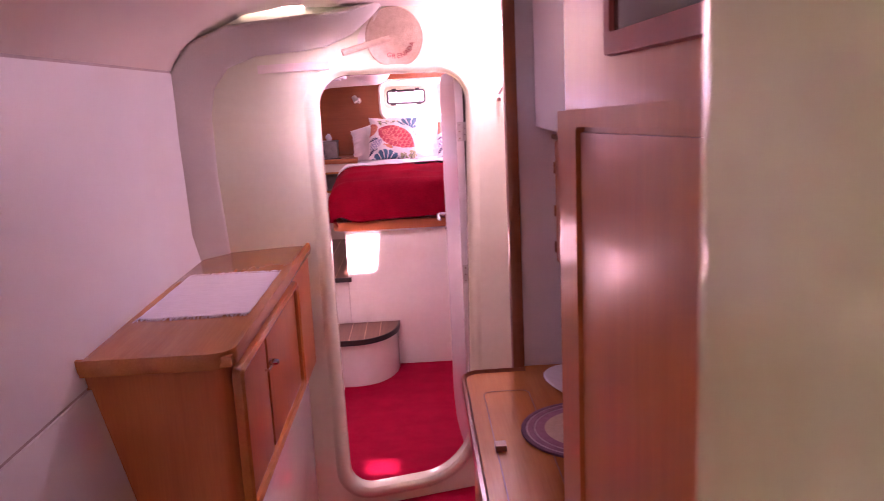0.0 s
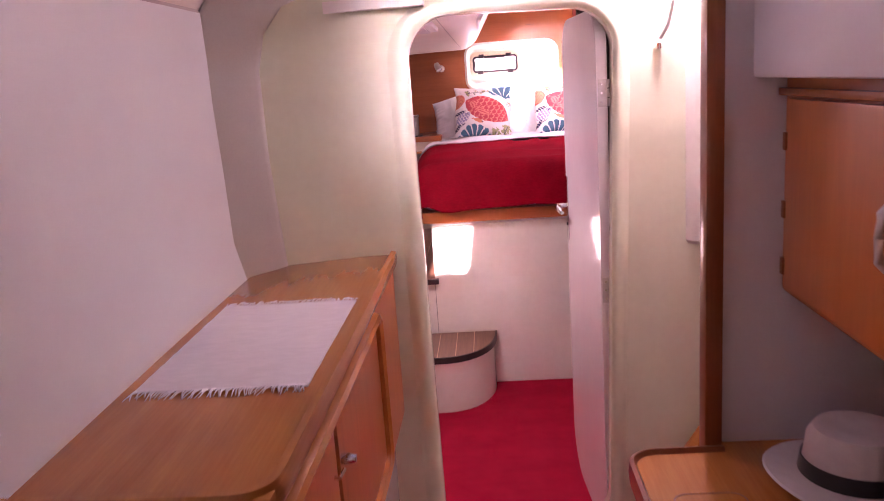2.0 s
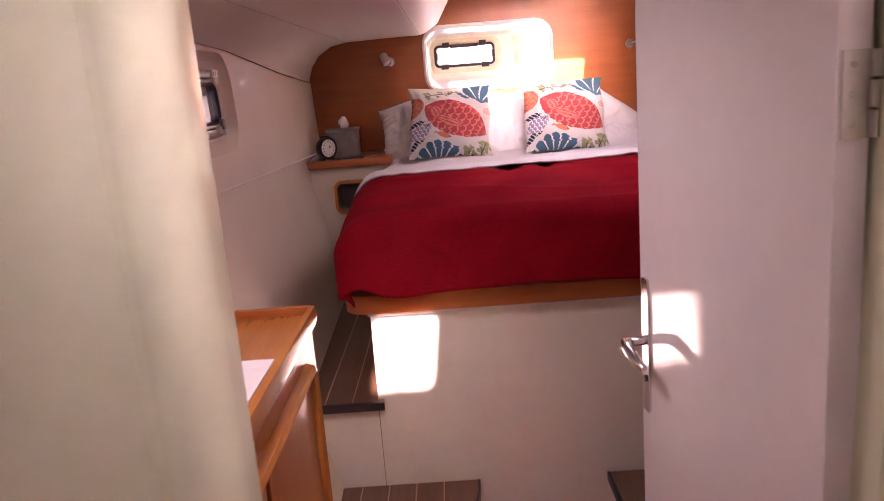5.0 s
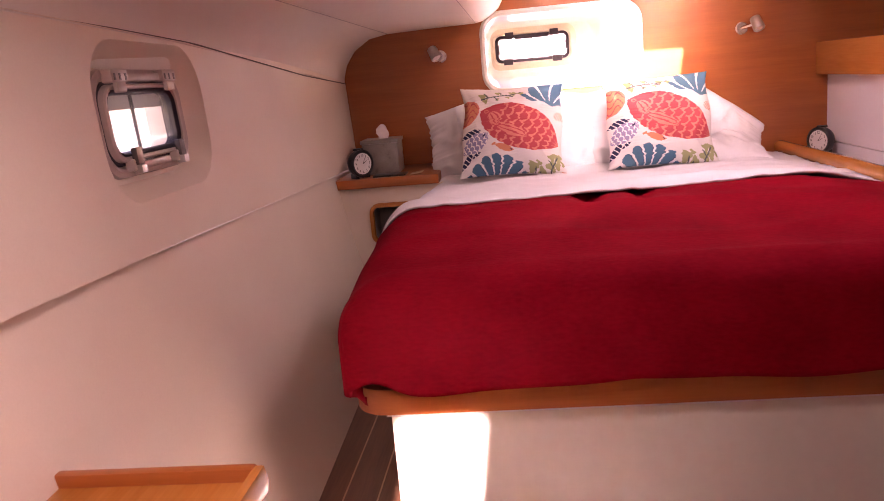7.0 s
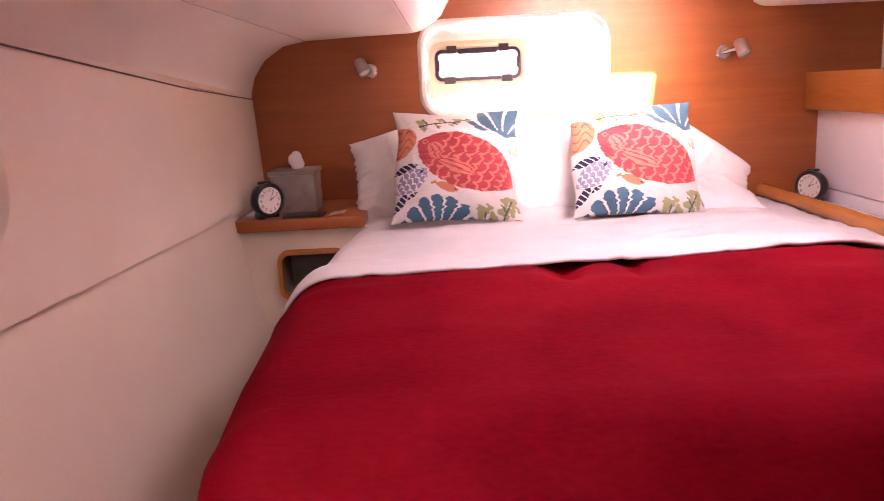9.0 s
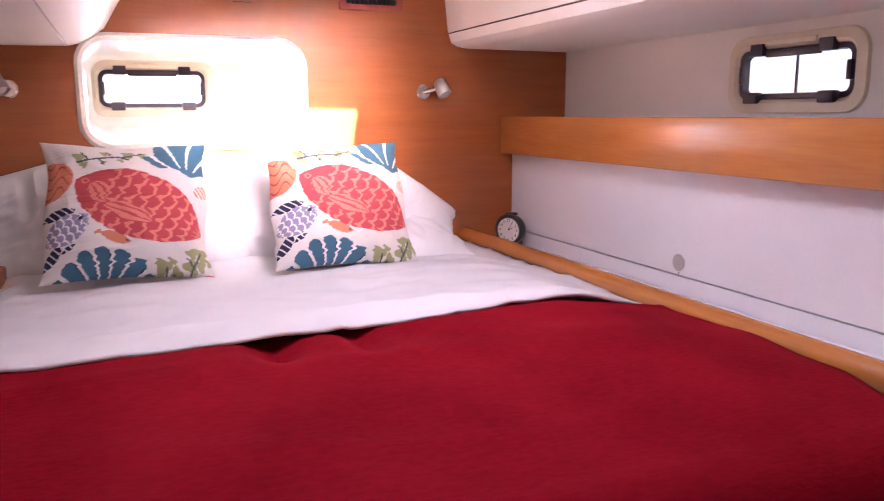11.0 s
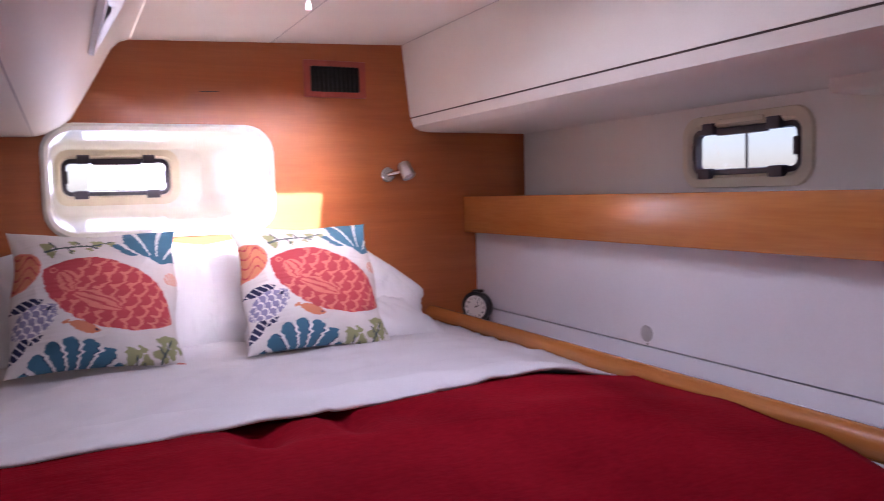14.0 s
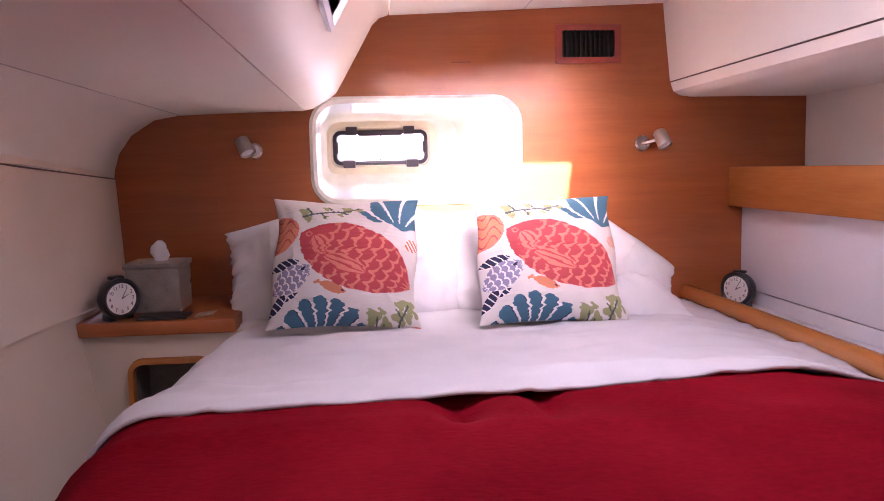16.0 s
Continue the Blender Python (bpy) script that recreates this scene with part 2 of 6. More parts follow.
DOOR_WHITE = surface("door_gloss", (0.76, 0.74, 0.76), (0.82, 0.81, 0.82), 0.07, 2.0, 30, 0.01, rough_var=0.02)
CREAM = surface("cream_plastic", (0.66, 0.58, 0.42), (0.74, 0.66, 0.50), 0.35, 12, 120, 0.03)
BEIGE = surface("beige_plastic", (0.50, 0.42, 0.37), (0.60, 0.51, 0.46), 0.35, 12, 120, 0.03)
WOOD_X = wood("cherry_bulkhead", (0.335, 0.083, 0.014), (0.44, 0.122, 0.025), "x")
WOOD_Y = wood("cherry_trim", (0.43, 0.145, 0.027), (0.56, 0.215, 0.048), "y", 0.26, 0.4)
WOOD_Z = wood("cherry_upright", (0.46, 0.130, 0.028), (0.58, 0.190, 0.046), "z", 0.36, 0.15)
POST = wood("dark_post", (0.20, 0.055, 0.016), (0.30, 0.09, 0.028), "z", 0.3, 0.3)
TREAD = wood("teak_tread", (0.12, 0.055, 0.032), (0.24, 0.12, 0.07), "y", 0.35, 0.2)
HOLLY = surface("pale_inlay", (0.50, 0.33, 0.20), (0.60, 0.42, 0.27), 0.4, 20, 200, 0.02)
RUBBER = surface("black_edge", (0.010, 0.009, 0.009), (0.022, 0.020, 0.020), 0.4, 20, 200, 0.05)
BLACK = surface("black_plastic", (0.008, 0.008, 0.009), (0.02, 0.02, 0.022), 0.35, 20, 150, 0.03)
TAUPE = surface("dark_taupe_sash", (0.07, 0.055, 0.05), (0.12, 0.095, 0.085), 0.35, 15, 150, 0.03)
NAVYBLK = surface("port_frame", (0.02, 0.015, 0.022), (0.045, 0.03, 0.045), 0.35, 15, 150, 0.03)
CHROME = surface("chrome", (0.62, 0.61, 0.60), (0.72, 0.71, 0.70), 0.14, 15, 90, 0.02, metal=1.0, rough_var=0.05)
STEEL = surface("brushed_steel", (0.50, 0.49, 0.48), (0.62, 0.61, 0.60), 0.3, 15, 160, 0.05, metal=1.0)
CARPET = surface("red_carpet", (0.37, 0.008, 0.026), (0.55, 0.020, 0.046), 0.95, 9, 420, 0.8, 0.004, spec=0.1)
BLANKET = weave("red_blanket", (0.20, 0.0052, 0.0105), (0.31, 0.0105, 0.0185), 150.0, 1, 0.0015)
LINEN = surface("white_cotton", (0.66, 0.66, 0.68), (0.75, 0.75, 0.77), 0.8, 7, 320, 0.15, 0.001, spec=0.2)
MAT_WHITE = surface("white_rag", (0.72, 0.71, 0.72), (0.84, 0.83, 0.84), 0.9, 30, 220, 0.5, 0.002, stretch=(1, 4, 1))
RED_TRIM = surface("red_frame", (0.30, 0.05, 0.03), (0.40, 0.075, 0.045), 0.45, 20, 200, 0.05)
STRAW = surface("straw", (0.45, 0.34, 0.24), (0.62, 0.50, 0.37), 0.8, 40, 260, 0.6, 0.002)
HATFELT = surface("hat_straw", (0.68, 0.66, 0.64), (0.80, 0.78, 0.76), 0.75, 30, 380, 0.4, 0.001)
INK_RED = surface("red_ink", (0.28, 0.03, 0.03), (0.36, 0.05, 0.05), 0.7, 30, 200, 0)
FACE = surface("clock_face", (0.78, 0.77, 0.74), (0.84, 0.83, 0.80), 0.4, 20, 100, 0)
SMOKE = surface("tissue_box", (0.20, 0.18, 0.16), (0.32, 0.29, 0.26), 0.3, 25, 200, 0.1)
TISSUE = surface("tissue", (0.76, 0.75, 0.75), (0.85, 0.84, 0.84), 0.85, 30, 200, 0.1)
SCREEN = surface("tv_screen", (0.05, 0.05, 0.055), (0.07, 0.07, 0.075), 0.12, 3, 50, 0)
SILVER = surface("silver_edge", (0.66, 0.66, 0.69), (0.76, 0.76, 0.79), 0.3, 20, 160, 0.02, metal=0.6)
GREYDOT = surface("grey_cap", (0.35, 0.34, 0.34), (0.45, 0.44, 0.44), 0.4, 20, 100, 0.02)
DARKGAP = surface("dark_inside", (0.012, 0.009, 0.008), (0.02, 0.015, 0.013), 0.8, 20, 100, 0)
SEAM = surface("seam_shadow_gap", (0.12, 0.09, 0.08), (0.18, 0.14, 0.12), 0.8, 20, 100, 0)
SEAM_PALE = surface("pale_joint", (0.40, 0.37, 0.35), (0.50, 0.47, 0.45), 0.7, 20, 100, 0)
NICHE = surface("niche_dark", (0.16, 0.13, 0.11), (0.24, 0.20, 0.17), 0.8, 30, 300, 0.4)


def glass_material(name, tint):
    m, t, b = nodes_of(name)
    b.inputs["Transmission Weight"].default_value = 1.0
    b.inputs["Roughness"].default_value = 0.0
    b.inputs["IOR"].default_value = 1.2
    b.inputs["Base Color"].default_value = (*tint, 1)
    return m


PALE = glass_material("pale_blue_glass", (0.80, 0.88, 0.95))
GLASS = glass_material("hatch_glass", (0.93, 0.96, 0.97))
TINTED = glass_material("smoked_port_glass", (0.48, 0.53, 0.60))

# ---- the cabin's shell ----
HW = 8.927


def bulk_y(x):
    return 5.265 + 0.27 * x


def sheer(x, y, z):
    """The hull's side falls a little toward the bow end."""
    return (x, y, z + (8.9 - y) * 0.035)


# floor of cabin and passage
bm = B()
bx(bm, -0.47, 1.75, 1.2, 9.0, -0.05, 0.0)
solid("floor", bm, CARPET, "red carpet floor", kind="structure")

# head bulkhead with the port's recess cut through it
RECESS = rrect(0.133, 0.767, 1.54, 1.843, 0.075, 6)
head_outline = [(-0.50, 0.0), (1.80, 0.0), (1.80, 1.90), (1.30, 1.92), (1.285, 2.20), (0.34, 2.17), (0.20, 1.92), (0.05, 1.86), (-0.30, 1.86), (-0.50, 1.72)]
bm = B()
plate(bm, head_outline, [RECESS], lambda a, b: Vector((a, HW, b)), (0, 0.03, 0))
solid("wall_north", bm, WOOD_X, "cherry wood head bulkhead with a rounded port recess", kind="structure", smooth=False)

PORT = rrect(0.165, 0.510, 1.652, 1.778, 0.03, 6)
bm = B()
BACK = rrect(0.125, 0.640, 1.585, 1.825, 0.06, 6)
bridge(bm, [[Vector((a, HW - 0.006, b)) for a, b in rrect(0.112, 0.788, 1.519, 1.864, 0.09, 6)],
            [Vector((a, HW - 0.014, b)) for a, b in rrect(0.122, 0.778, 1.529, 1.854, 0.082, 6)],
            [Vector((a, HW - 0.008, b)) for a, b in RECESS],
            [Vector((a, HW + 0.02, b)) for a, b in rrect(0.140, 0.760, 1.548, 1.838, 0.07, 6)],
            [Vector((a, HW + 0.33, b)) for a, b in BACK],
            [Vector((a, HW + 0.36, b)) for a, b in rrect(0.145, 0.615, 1.605, 1.812, 0.05, 6)],
            [Vector((a, HW + 0.375, b)) for a, b in PORT],
            [Vector((a, HW + 0.47, b)) for a, b in PORT]])
solid("window_recess", bm, GELCOAT, "white moulded port recess in the head bulkhead", kind="structure")

# overhead liner: low side deck, rounded knuckle, raised middle, soffit
LEFT_CEIL = [(-0.493, 1.60), (-0.486, 1.65), (-0.47, 1.70), (-0.43, 1.755), (-0.36, 1.80), (-0.28, 1.814)]
DECK_CEIL = [(-0.277, 1.814), (-0.1, 1.819), (0.097, 1.822)]
KNUCKLE = [(0.101, 1.8225), (0.128, 1.829), (0.165, 1.848), (0.20, 1.875), (0.232, 1.93), (0.275, 2.005), (0.318, 2.082), (0.340, 2.103), (0.368, 2.112)]
SOFFIT = [(1.252, 2.146), (1.256, 2.10), (1.2765, 1.8985)]
SOFFIT_LOW = [(1.2785, 1.8935), (1.288, 1.866), (1.310, 1.853), (1.346, 1.848), (1.55, 1.847), (1.760, 1.846)]
CAB_Y = 5.55
bm = B()
strip(bm, LEFT_CEIL, 5.19, HW, 0.03, 8)
strip(bm, DECK_CEIL, 5.22, HW, 0.03)
strip(bm, SOFFIT, CAB_Y - 0.2, HW, 0.03)
strip(bm, SOFFIT_LOW, CAB_Y - 0.2, HW, 0.03)
# the knuckle has a side light cut through its slope
for y0, y1 in ((5.32, 7.30), (8.02, HW)):
    strip(bm, KNUCKLE, y0, y1, 0.03)
strip(bm, KNUCKLE[:5], 7.30, 8.02, 0.03)
strip(bm, KNUCKLE[6:], 7.30, 8.02, 0.03)


def crown(a, b):
    return Vector((a, b, 2.112 + (a - 0.37) * 0.0385))


bm2 = B()
plate(bm2, [(0.371, CAB_Y - 0.2), (0.795, CAB_Y - 0.2), (0.795, HW), (0.371, HW)], [[p for p in rrect(0.50, 0.79, 7.32, 7.985, 0.02, 5)]], crown, (0, 0, 0.03))
plate(bm2, [(0.799, CAB_Y - 0.2), (1.25, CAB_Y - 0.2), (1.25, HW), (0.799, HW)], [[p for p in rrect(0.804, 1.030, 7.32, 7.985, 0.02, 5)]], crown, (0, 0, 0.03))
merge(bm, bm2)
solid("ceiling", bm, LINER, "white vinyl headliner with a rounded knuckle and soffit", kind="structure")

# port side of the hull: upper panel with its window, lower panel curving in
LWIN = rrect(6.816, 7.136, 1.498, 1.652, 0.04, 6)
LPOCKET = rrect(6.745, 7.228, 1.432, 1.722, 0.10, 6)


def left_x(y, z):
    return -0.437 - 0.048 * (y - 6.9) / 2.0 - (z - 1.6) * 0.05


bm = B()
top_edge = [(9.0, 1.622), (8.2, 1.662), (7.2, 1.734), (5.2, 1.80)]
low_edge = [(5.2, 1.385), (7.0, 1.333), (8.3, 1.285), (9.0, 1.262)]
plate(bm, top_edge + low_edge, [LPOCKET], lambda y, z: Vector((left_x(y, z), y, z)), (-0.03, 0, 0))
bridge(bm, [[Vector((left_x(y, z) - 0.0, y, z)) for y, z in LPOCKET],
            [Vector((left_x(y, z) - 0.020, y, z)) for y, z in rrect(6.765, 7.208, 1.450, 1.702, 0.085, 6)],
            [Vector((left_x(y, z) - 0.038, y, z)) for y, z in rrect(6.785, 7.168, 1.466, 1.686, 0.065, 6)],
            [Vector((left_x(y, z) - 0.040, y, z)) for y, z in LWIN],
            [Vector((left_x(y, z) - 0.10, y, z)) for y, z in LWIN]])


def panel_top(y):
    return 1.734 + (7.2 - y) * (0.033 if y < 7.2 else 0.072 if y < 8.2 else 0.061)


strip(bm, [(-0.441, 1.66), (-0.470, 1.84)], 5.2, HW, 0.03, 12, lambda x, y, z: (x - 0.024 * (y - 6.9), y, panel_top(y) - 0.006 if z < 1.7 else z))
solid("wall_west_upper", bm, HULL, "white padded hull side panel round the opening port", kind="structure")

bm = B()
LOWP = [(-0.10, -0.02), (-0.20, 0.25), (-0.29, 0.55), (-0.35, 0.80), (-0.405, 1.05), (-0.432, 1.20), (-0.441, 1.272)]
strip(bm, LOWP, 5.2, 9.0, 0.03, 6, lambda x, y, z: (x - 0.024 * (y - 6.9), y, z + max(0.0, z) / 1.272 * (8.45 - y) * 0.037))
solid("wall_west_lower", bm, HULL, "white lower hull side sloping inward", kind="structure")

# starboard side
RWIN = rrect(7.69, 8.045, 1.66, 1.785, 0.04, 6)
bm = B()
plate(bm, [(5.3, 1.55), (9.0, 1.55), (9.0, 1.88), (5.3, 1.88)], [RWIN], lambda y, z: Vector((1.742, y, z)), (0.03, 0, 0))
solid("wall_east_upper", bm, LINER, "white hull side above the shelf with a port", kind="structure", smooth=False)
bm = B()
bx(bm, 1.527, 1.56, 5.3, HW, 1.218, 1.60)
bx(bm, 1.530, 1.56, 5.3, HW, 1.10, 1.2135)
solid("wall_east_lower", bm, PANEL, "white flat panel behind the bed rail", kind="structure")
bm = B()
bx(bm, 1.742, 1.78, 5.3, 9.0, 0.0, 1.55)
solid("wall_east_outer", bm, PANEL, "plain white hull side", kind="structure")

# ---- bulkhead with the oval doorway ----
DOORWAY = []
for k, (x, z) in enumerate(rrect(0.028, 0.628, 0.075, 1.812, (0.13, 0.13, 0.11, 0.21), 8)):
    t = max(0.0, (0.9 - z) / 0.9)
    DOORWAY.append((x + (0.018 * t if x < 0.3 else -0.06 * t ** 1.3), z))
bm = B()
plate(bm, [(-0.55, 0.0), (1.27, 0.0), (1.27, 2.22), (-0.55, 2.22)], [DOORWAY], lambda a, b: Vector((a, bulk_y(a), b)), (-0.008, 0.05, 0))
solid("wall_bulkhead", bm, BULKHEAD, "cream white moulded bulkhead round the doorway", kind="structure", smooth=False)


def ring(loop, grow, dy):
    c = Vector((0.33, 0.95))
    out = []
    n = len(loop)
    for i, p in enumerate(loop):
        a, b = Vector(loop[i - 1]), Vector(loop[(i + 1) % n])
        d = (b - a).normalized()
        q = Vector(p) + Vector((d.y, -d.x)) * grow
        out.append(Vector((q.x, bulk_y(q.x) + dy, q.y)))
    return out


bm = B()
prof = [(-0.002, 0.056), (-0.012, 0.054), (-0.014, 0.02), (-0.012, -0.008), (-0.002, -0.018), (0.010, -0.021), (0.022, -0.017), (0.030, -0.008), (0.036, -0.003), (0.044, 0.002)]
bridge(bm, [ring(DOORWAY, g, d) for g, d in prof])
solid("door_1", bm, BULKHEAD, "thick rounded white rim of the oval doorway", kind="structure")

# moulded band from hull side and overhead to bulkhead; grey colour carries its shade
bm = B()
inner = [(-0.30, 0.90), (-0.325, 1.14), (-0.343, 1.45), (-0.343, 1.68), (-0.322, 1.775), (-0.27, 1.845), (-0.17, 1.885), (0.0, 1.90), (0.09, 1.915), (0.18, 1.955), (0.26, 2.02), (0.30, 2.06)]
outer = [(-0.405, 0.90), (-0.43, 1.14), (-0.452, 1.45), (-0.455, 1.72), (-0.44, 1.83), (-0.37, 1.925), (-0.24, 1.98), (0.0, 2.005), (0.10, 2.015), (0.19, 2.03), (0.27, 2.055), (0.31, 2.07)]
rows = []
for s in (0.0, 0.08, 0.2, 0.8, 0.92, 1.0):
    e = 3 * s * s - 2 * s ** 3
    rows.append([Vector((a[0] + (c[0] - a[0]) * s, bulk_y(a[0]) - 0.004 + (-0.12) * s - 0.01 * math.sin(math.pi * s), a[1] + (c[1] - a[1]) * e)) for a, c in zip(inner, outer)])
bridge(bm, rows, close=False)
band = solid("trim_band", bm, BAND, "moulded band round the bulkhead, its shade painted grey", kind="structure")
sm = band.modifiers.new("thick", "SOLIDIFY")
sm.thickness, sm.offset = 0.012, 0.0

# ---- the passage ----
bm = B()
strip(bm, [(-0.10, -0.02), (-0.20, 0.3), (-0.30, 0.72), (-0.385, 1.068)], 1.2, 5.2, 0.03)
solid("wall_passage_low", bm, PASSAGE, "white lower hull side of the passage", kind="structure")
bm = B()
strip(bm, [(-0.392, 1.074), (-0.425, 1.25), (-0.435, 1.60), (-0.435, 1.826)], 1.2, 5.2, 0.03)
solid("wall_passage_high", bm, PASSAGE, "white flat hull side panel of the passage", kind="structure")
bm = B()
strip(bm, [(-0.437, 1.834), (-0.40, 1.90), (-0.32, 1.97), (-0.20, 2.025), (-0.05, 2.05), (0.02, 2.052)], 1.2, 5.2, 0.03)
plate(bm, [(0.02, 1.2), (1.3, 1.2), (1.3, 5.62), (0.02, 5.28)], [rrect(0.12, 0.32, 4.16, 4.75, 0.03, 4), rrect(0.401, 0.658, 1.413, 1.593, 0.03, 4)], lambda a, b: Vector((a, b, 2.052)), (0, 0, 0.03))
solid("ceiling_passage", bm, LINER, "white moulded overhead of the passage", kind="structure")
bm = B()
bx(bm, -0.6, 1.3, 1.15, 1.2, 0, 2.1)
solid("wall_south", bm, PANEL, "plain white end wall of the passage", kind="structure")
bm = B()
bx(bm, 1.25, 1.30, 1.2, 5.6, 0, 2.1)
solid("wall_passage_east", bm, POST, "dark wood back of the desk recess", kind="structure")
bm = B()
bx(bm, 0.731, 1.25, 4.782, 4.81, 0, 2.05)
solid("wall_recess_end", bm, PANEL, "white end wall of the desk recess", kind="structure")
bm = B()
bx(bm, 0.698, 0.738, 4.762, 4.814, 0, 2.05, 0.008)
solid("trim_post", bm, POST, "dark varnished wood corner post", kind="structure")
bm = B()
bx(bm, 0.795, 1.25, 3.56, 4.78, 1.588, 2.05, 0.012)
solid("trim_soffit", bm, PANEL, "white boxed soffit over the wall cupboard", kind="structure")
# jamb edge: the greenish light on it is put into its base colour
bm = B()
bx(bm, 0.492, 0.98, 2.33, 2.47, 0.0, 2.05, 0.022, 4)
solid("trim_jamb", bm, JAMB, "rounded gelcoat bulkhead edge, greenish light painted into its colour", kind="structure")
bm = B()
bx(bm, 0.94, 0.98, 1.2, 2.34, 0, 2.05)
solid("wall_south_east", bm, PANEL, "plain white side wall", kind="structure")
bm = B()
bx(bm, 1.26, 1.80, 5.55, 5.66, 0, 2.2)
solid("wall_cabin_foot", bm, GELCOAT, "plain white aft wall of the cabin", kind="structure")

# ---- seams of the linings: thin recessed lines ----
bm = B()
bx(bm, 1.2495, 1.2525, 5.4, HW - 0.002, 2.146, 2.19)
bx(bm, 1.283, 1.300, 5.4, HW - 0.002, 1.885, 1.925)
solid("trim_joints", bm, SEAM, "dark joints of soffit and hull panels", kind="structure")
bm = B()
bx(bm, -0.2795, -0.2770, 5.4, HW - 0.002, 1.8128, 1.83)
bx(bm, 0.0973, 0.1007, 5.4, HW - 0.002, 1.8235, 1.84)
bx(bm, 0.7955, 0.7985, 5.4, HW - 0.002, 2.1285, 2.15)
bx(bm, -0.462, -0.4385, 1.2, 5.1, 1.815, 1.845)
bx(bm, -0.425, -0.3945, 1.2, 5.1, 1.060, 1.082)
solid("trim_seams", bm, SEAM_PALE, "pale joints between headliner panels", kind="structure")


bm = B()
tube(bm, [(left_x(y, z) + 0.002, y, z - 0.003) for y, z in top_edge[::-1]], 0.0020, 6)
solid("trim_hull_seam", bm, SEAM, "dark joint between hull panel and headliner", kind="structure")

# ---- ports and hatches ----
def port(name, centre, right, up, inward, w, h, frame_mat, rim_mat, label, clamp_mat=None):
    """An opening port: cream rim, dark inner frame, hinges, clamps, a bar and the pane. inward points into the room."""
    c, R, U, I = Vector(centre), Vector(right), Vector(up), Vector(inward)
    root = thing(name, c, label, "port window", "cabin ports")

    def at(a, b, d):
        return c + R * a + U * b + I * d

    def loop(a, b, r, d):
        return [at(p, q, d) for p, q in rrect(-a, a, -b, b, r, 6)]

    def brick(bm, a0, a1, b0, b1, d0, d1, bev=0.002):
        t = B()
        bx(t, a0, a1, b0, b1, d0, d1, bev)
        m = Matrix((R, U, I)).transposed().to_4x4()
        m.translation = c
        return merge(bm, t, m)

    a, b = w / 2, h / 2
    bm = B()
    bridge(bm, [loop(a + 0.034, b + 0.034, 0.056, 0.0), loop(a + 0.032, b + 0.032, 0.054, 0.010), loop(a + 0.008, b + 0.008, 0.034, 0.014), loop(a, b, 0.028, 0.006), loop(a, b, 0.028, -0.03)])
    part("rim", bm, rim_mat, root, "moulded plastic rim")
    bm = B()
    bridge(bm, [loop(a, b, 0.028, -0.012), loop(a - 0.002, b - 0.002, 0.026, 0.004), loop(a - 0.014, b - 0.014, 0.018, 0.004), loop(a - 0.016, b - 0.016, 0.016, -0.016)])
    part("sash", bm, frame_mat, root, "dark sash frame")
    for s in (-1, 1):
        bm = B()
        brick(bm, s * a * 0.60 - 0.020, s * a * 0.60 + 0.020, b - 0.018, b + 0.012, 0.002, 0.022, 0.003)
        part("hinge", bm, clamp_mat or frame_mat, root)
        bm = B()
        brick(bm, s * a * 0.66 - 0.022, s * a * 0.66 + 0.022, -b - 0.010, -b + 0.018, 0.002, 0.026, 0.004)
        part("clamp", bm, clamp_mat or frame_mat, root)
        bm = B()
        brick(bm, s * (a - 0.013) - 0.007, s * (a - 0.013) + 0.007, -0.022, 0.022, 0.002, 0.012, 0.003)
        part("catch", bm, frame_mat, root)
    bm = B()
    brick(bm, -a * 0.46, a * 0.46, b - 0.022, b - 0.002, 0.002, 0.014, 0.003)
    part("top_bar", bm, frame_mat, root)
    bm = B()
    brick(bm, -a * 0.42, a * 0.42, b + 0.006, b + 0.020, 0.008, 0.018, 0.003)
    part("drip_bar", bm, rim_mat, root)
    bm = B()
    brick(bm, -0.002, 0.002, -b + 0.012, b - 0.012, -0.012, -0.006, 0)
    part("mullion", bm, frame_mat, root)
    bm = B()
    brick(bm, -a + 0.008, a - 0.008, -b + 0.008, b - 0.008, -0.018, -0.014, 0)
    g = part("pane", bm, TINTED, root, "lightly smoked pane", smooth=False)
    g.visible_shadow = False
    return root


port("port_window", (0.3375, HW + 0.372, 1.715), (1, 0, 0), (0, 0, 1), (0, -1, 0), 0.345, 0.126, NAVYBLK, CREAM, "small opening port with cream rim and black clamps")
port("port_window", (1.742, 7.8675, 1.7225), (0, -1, 0), (0, 0, 1), (-1, 0, 0), 0.355, 0.125, NAVYBLK, CREAM, "small opening port with cream rim in the hull side")


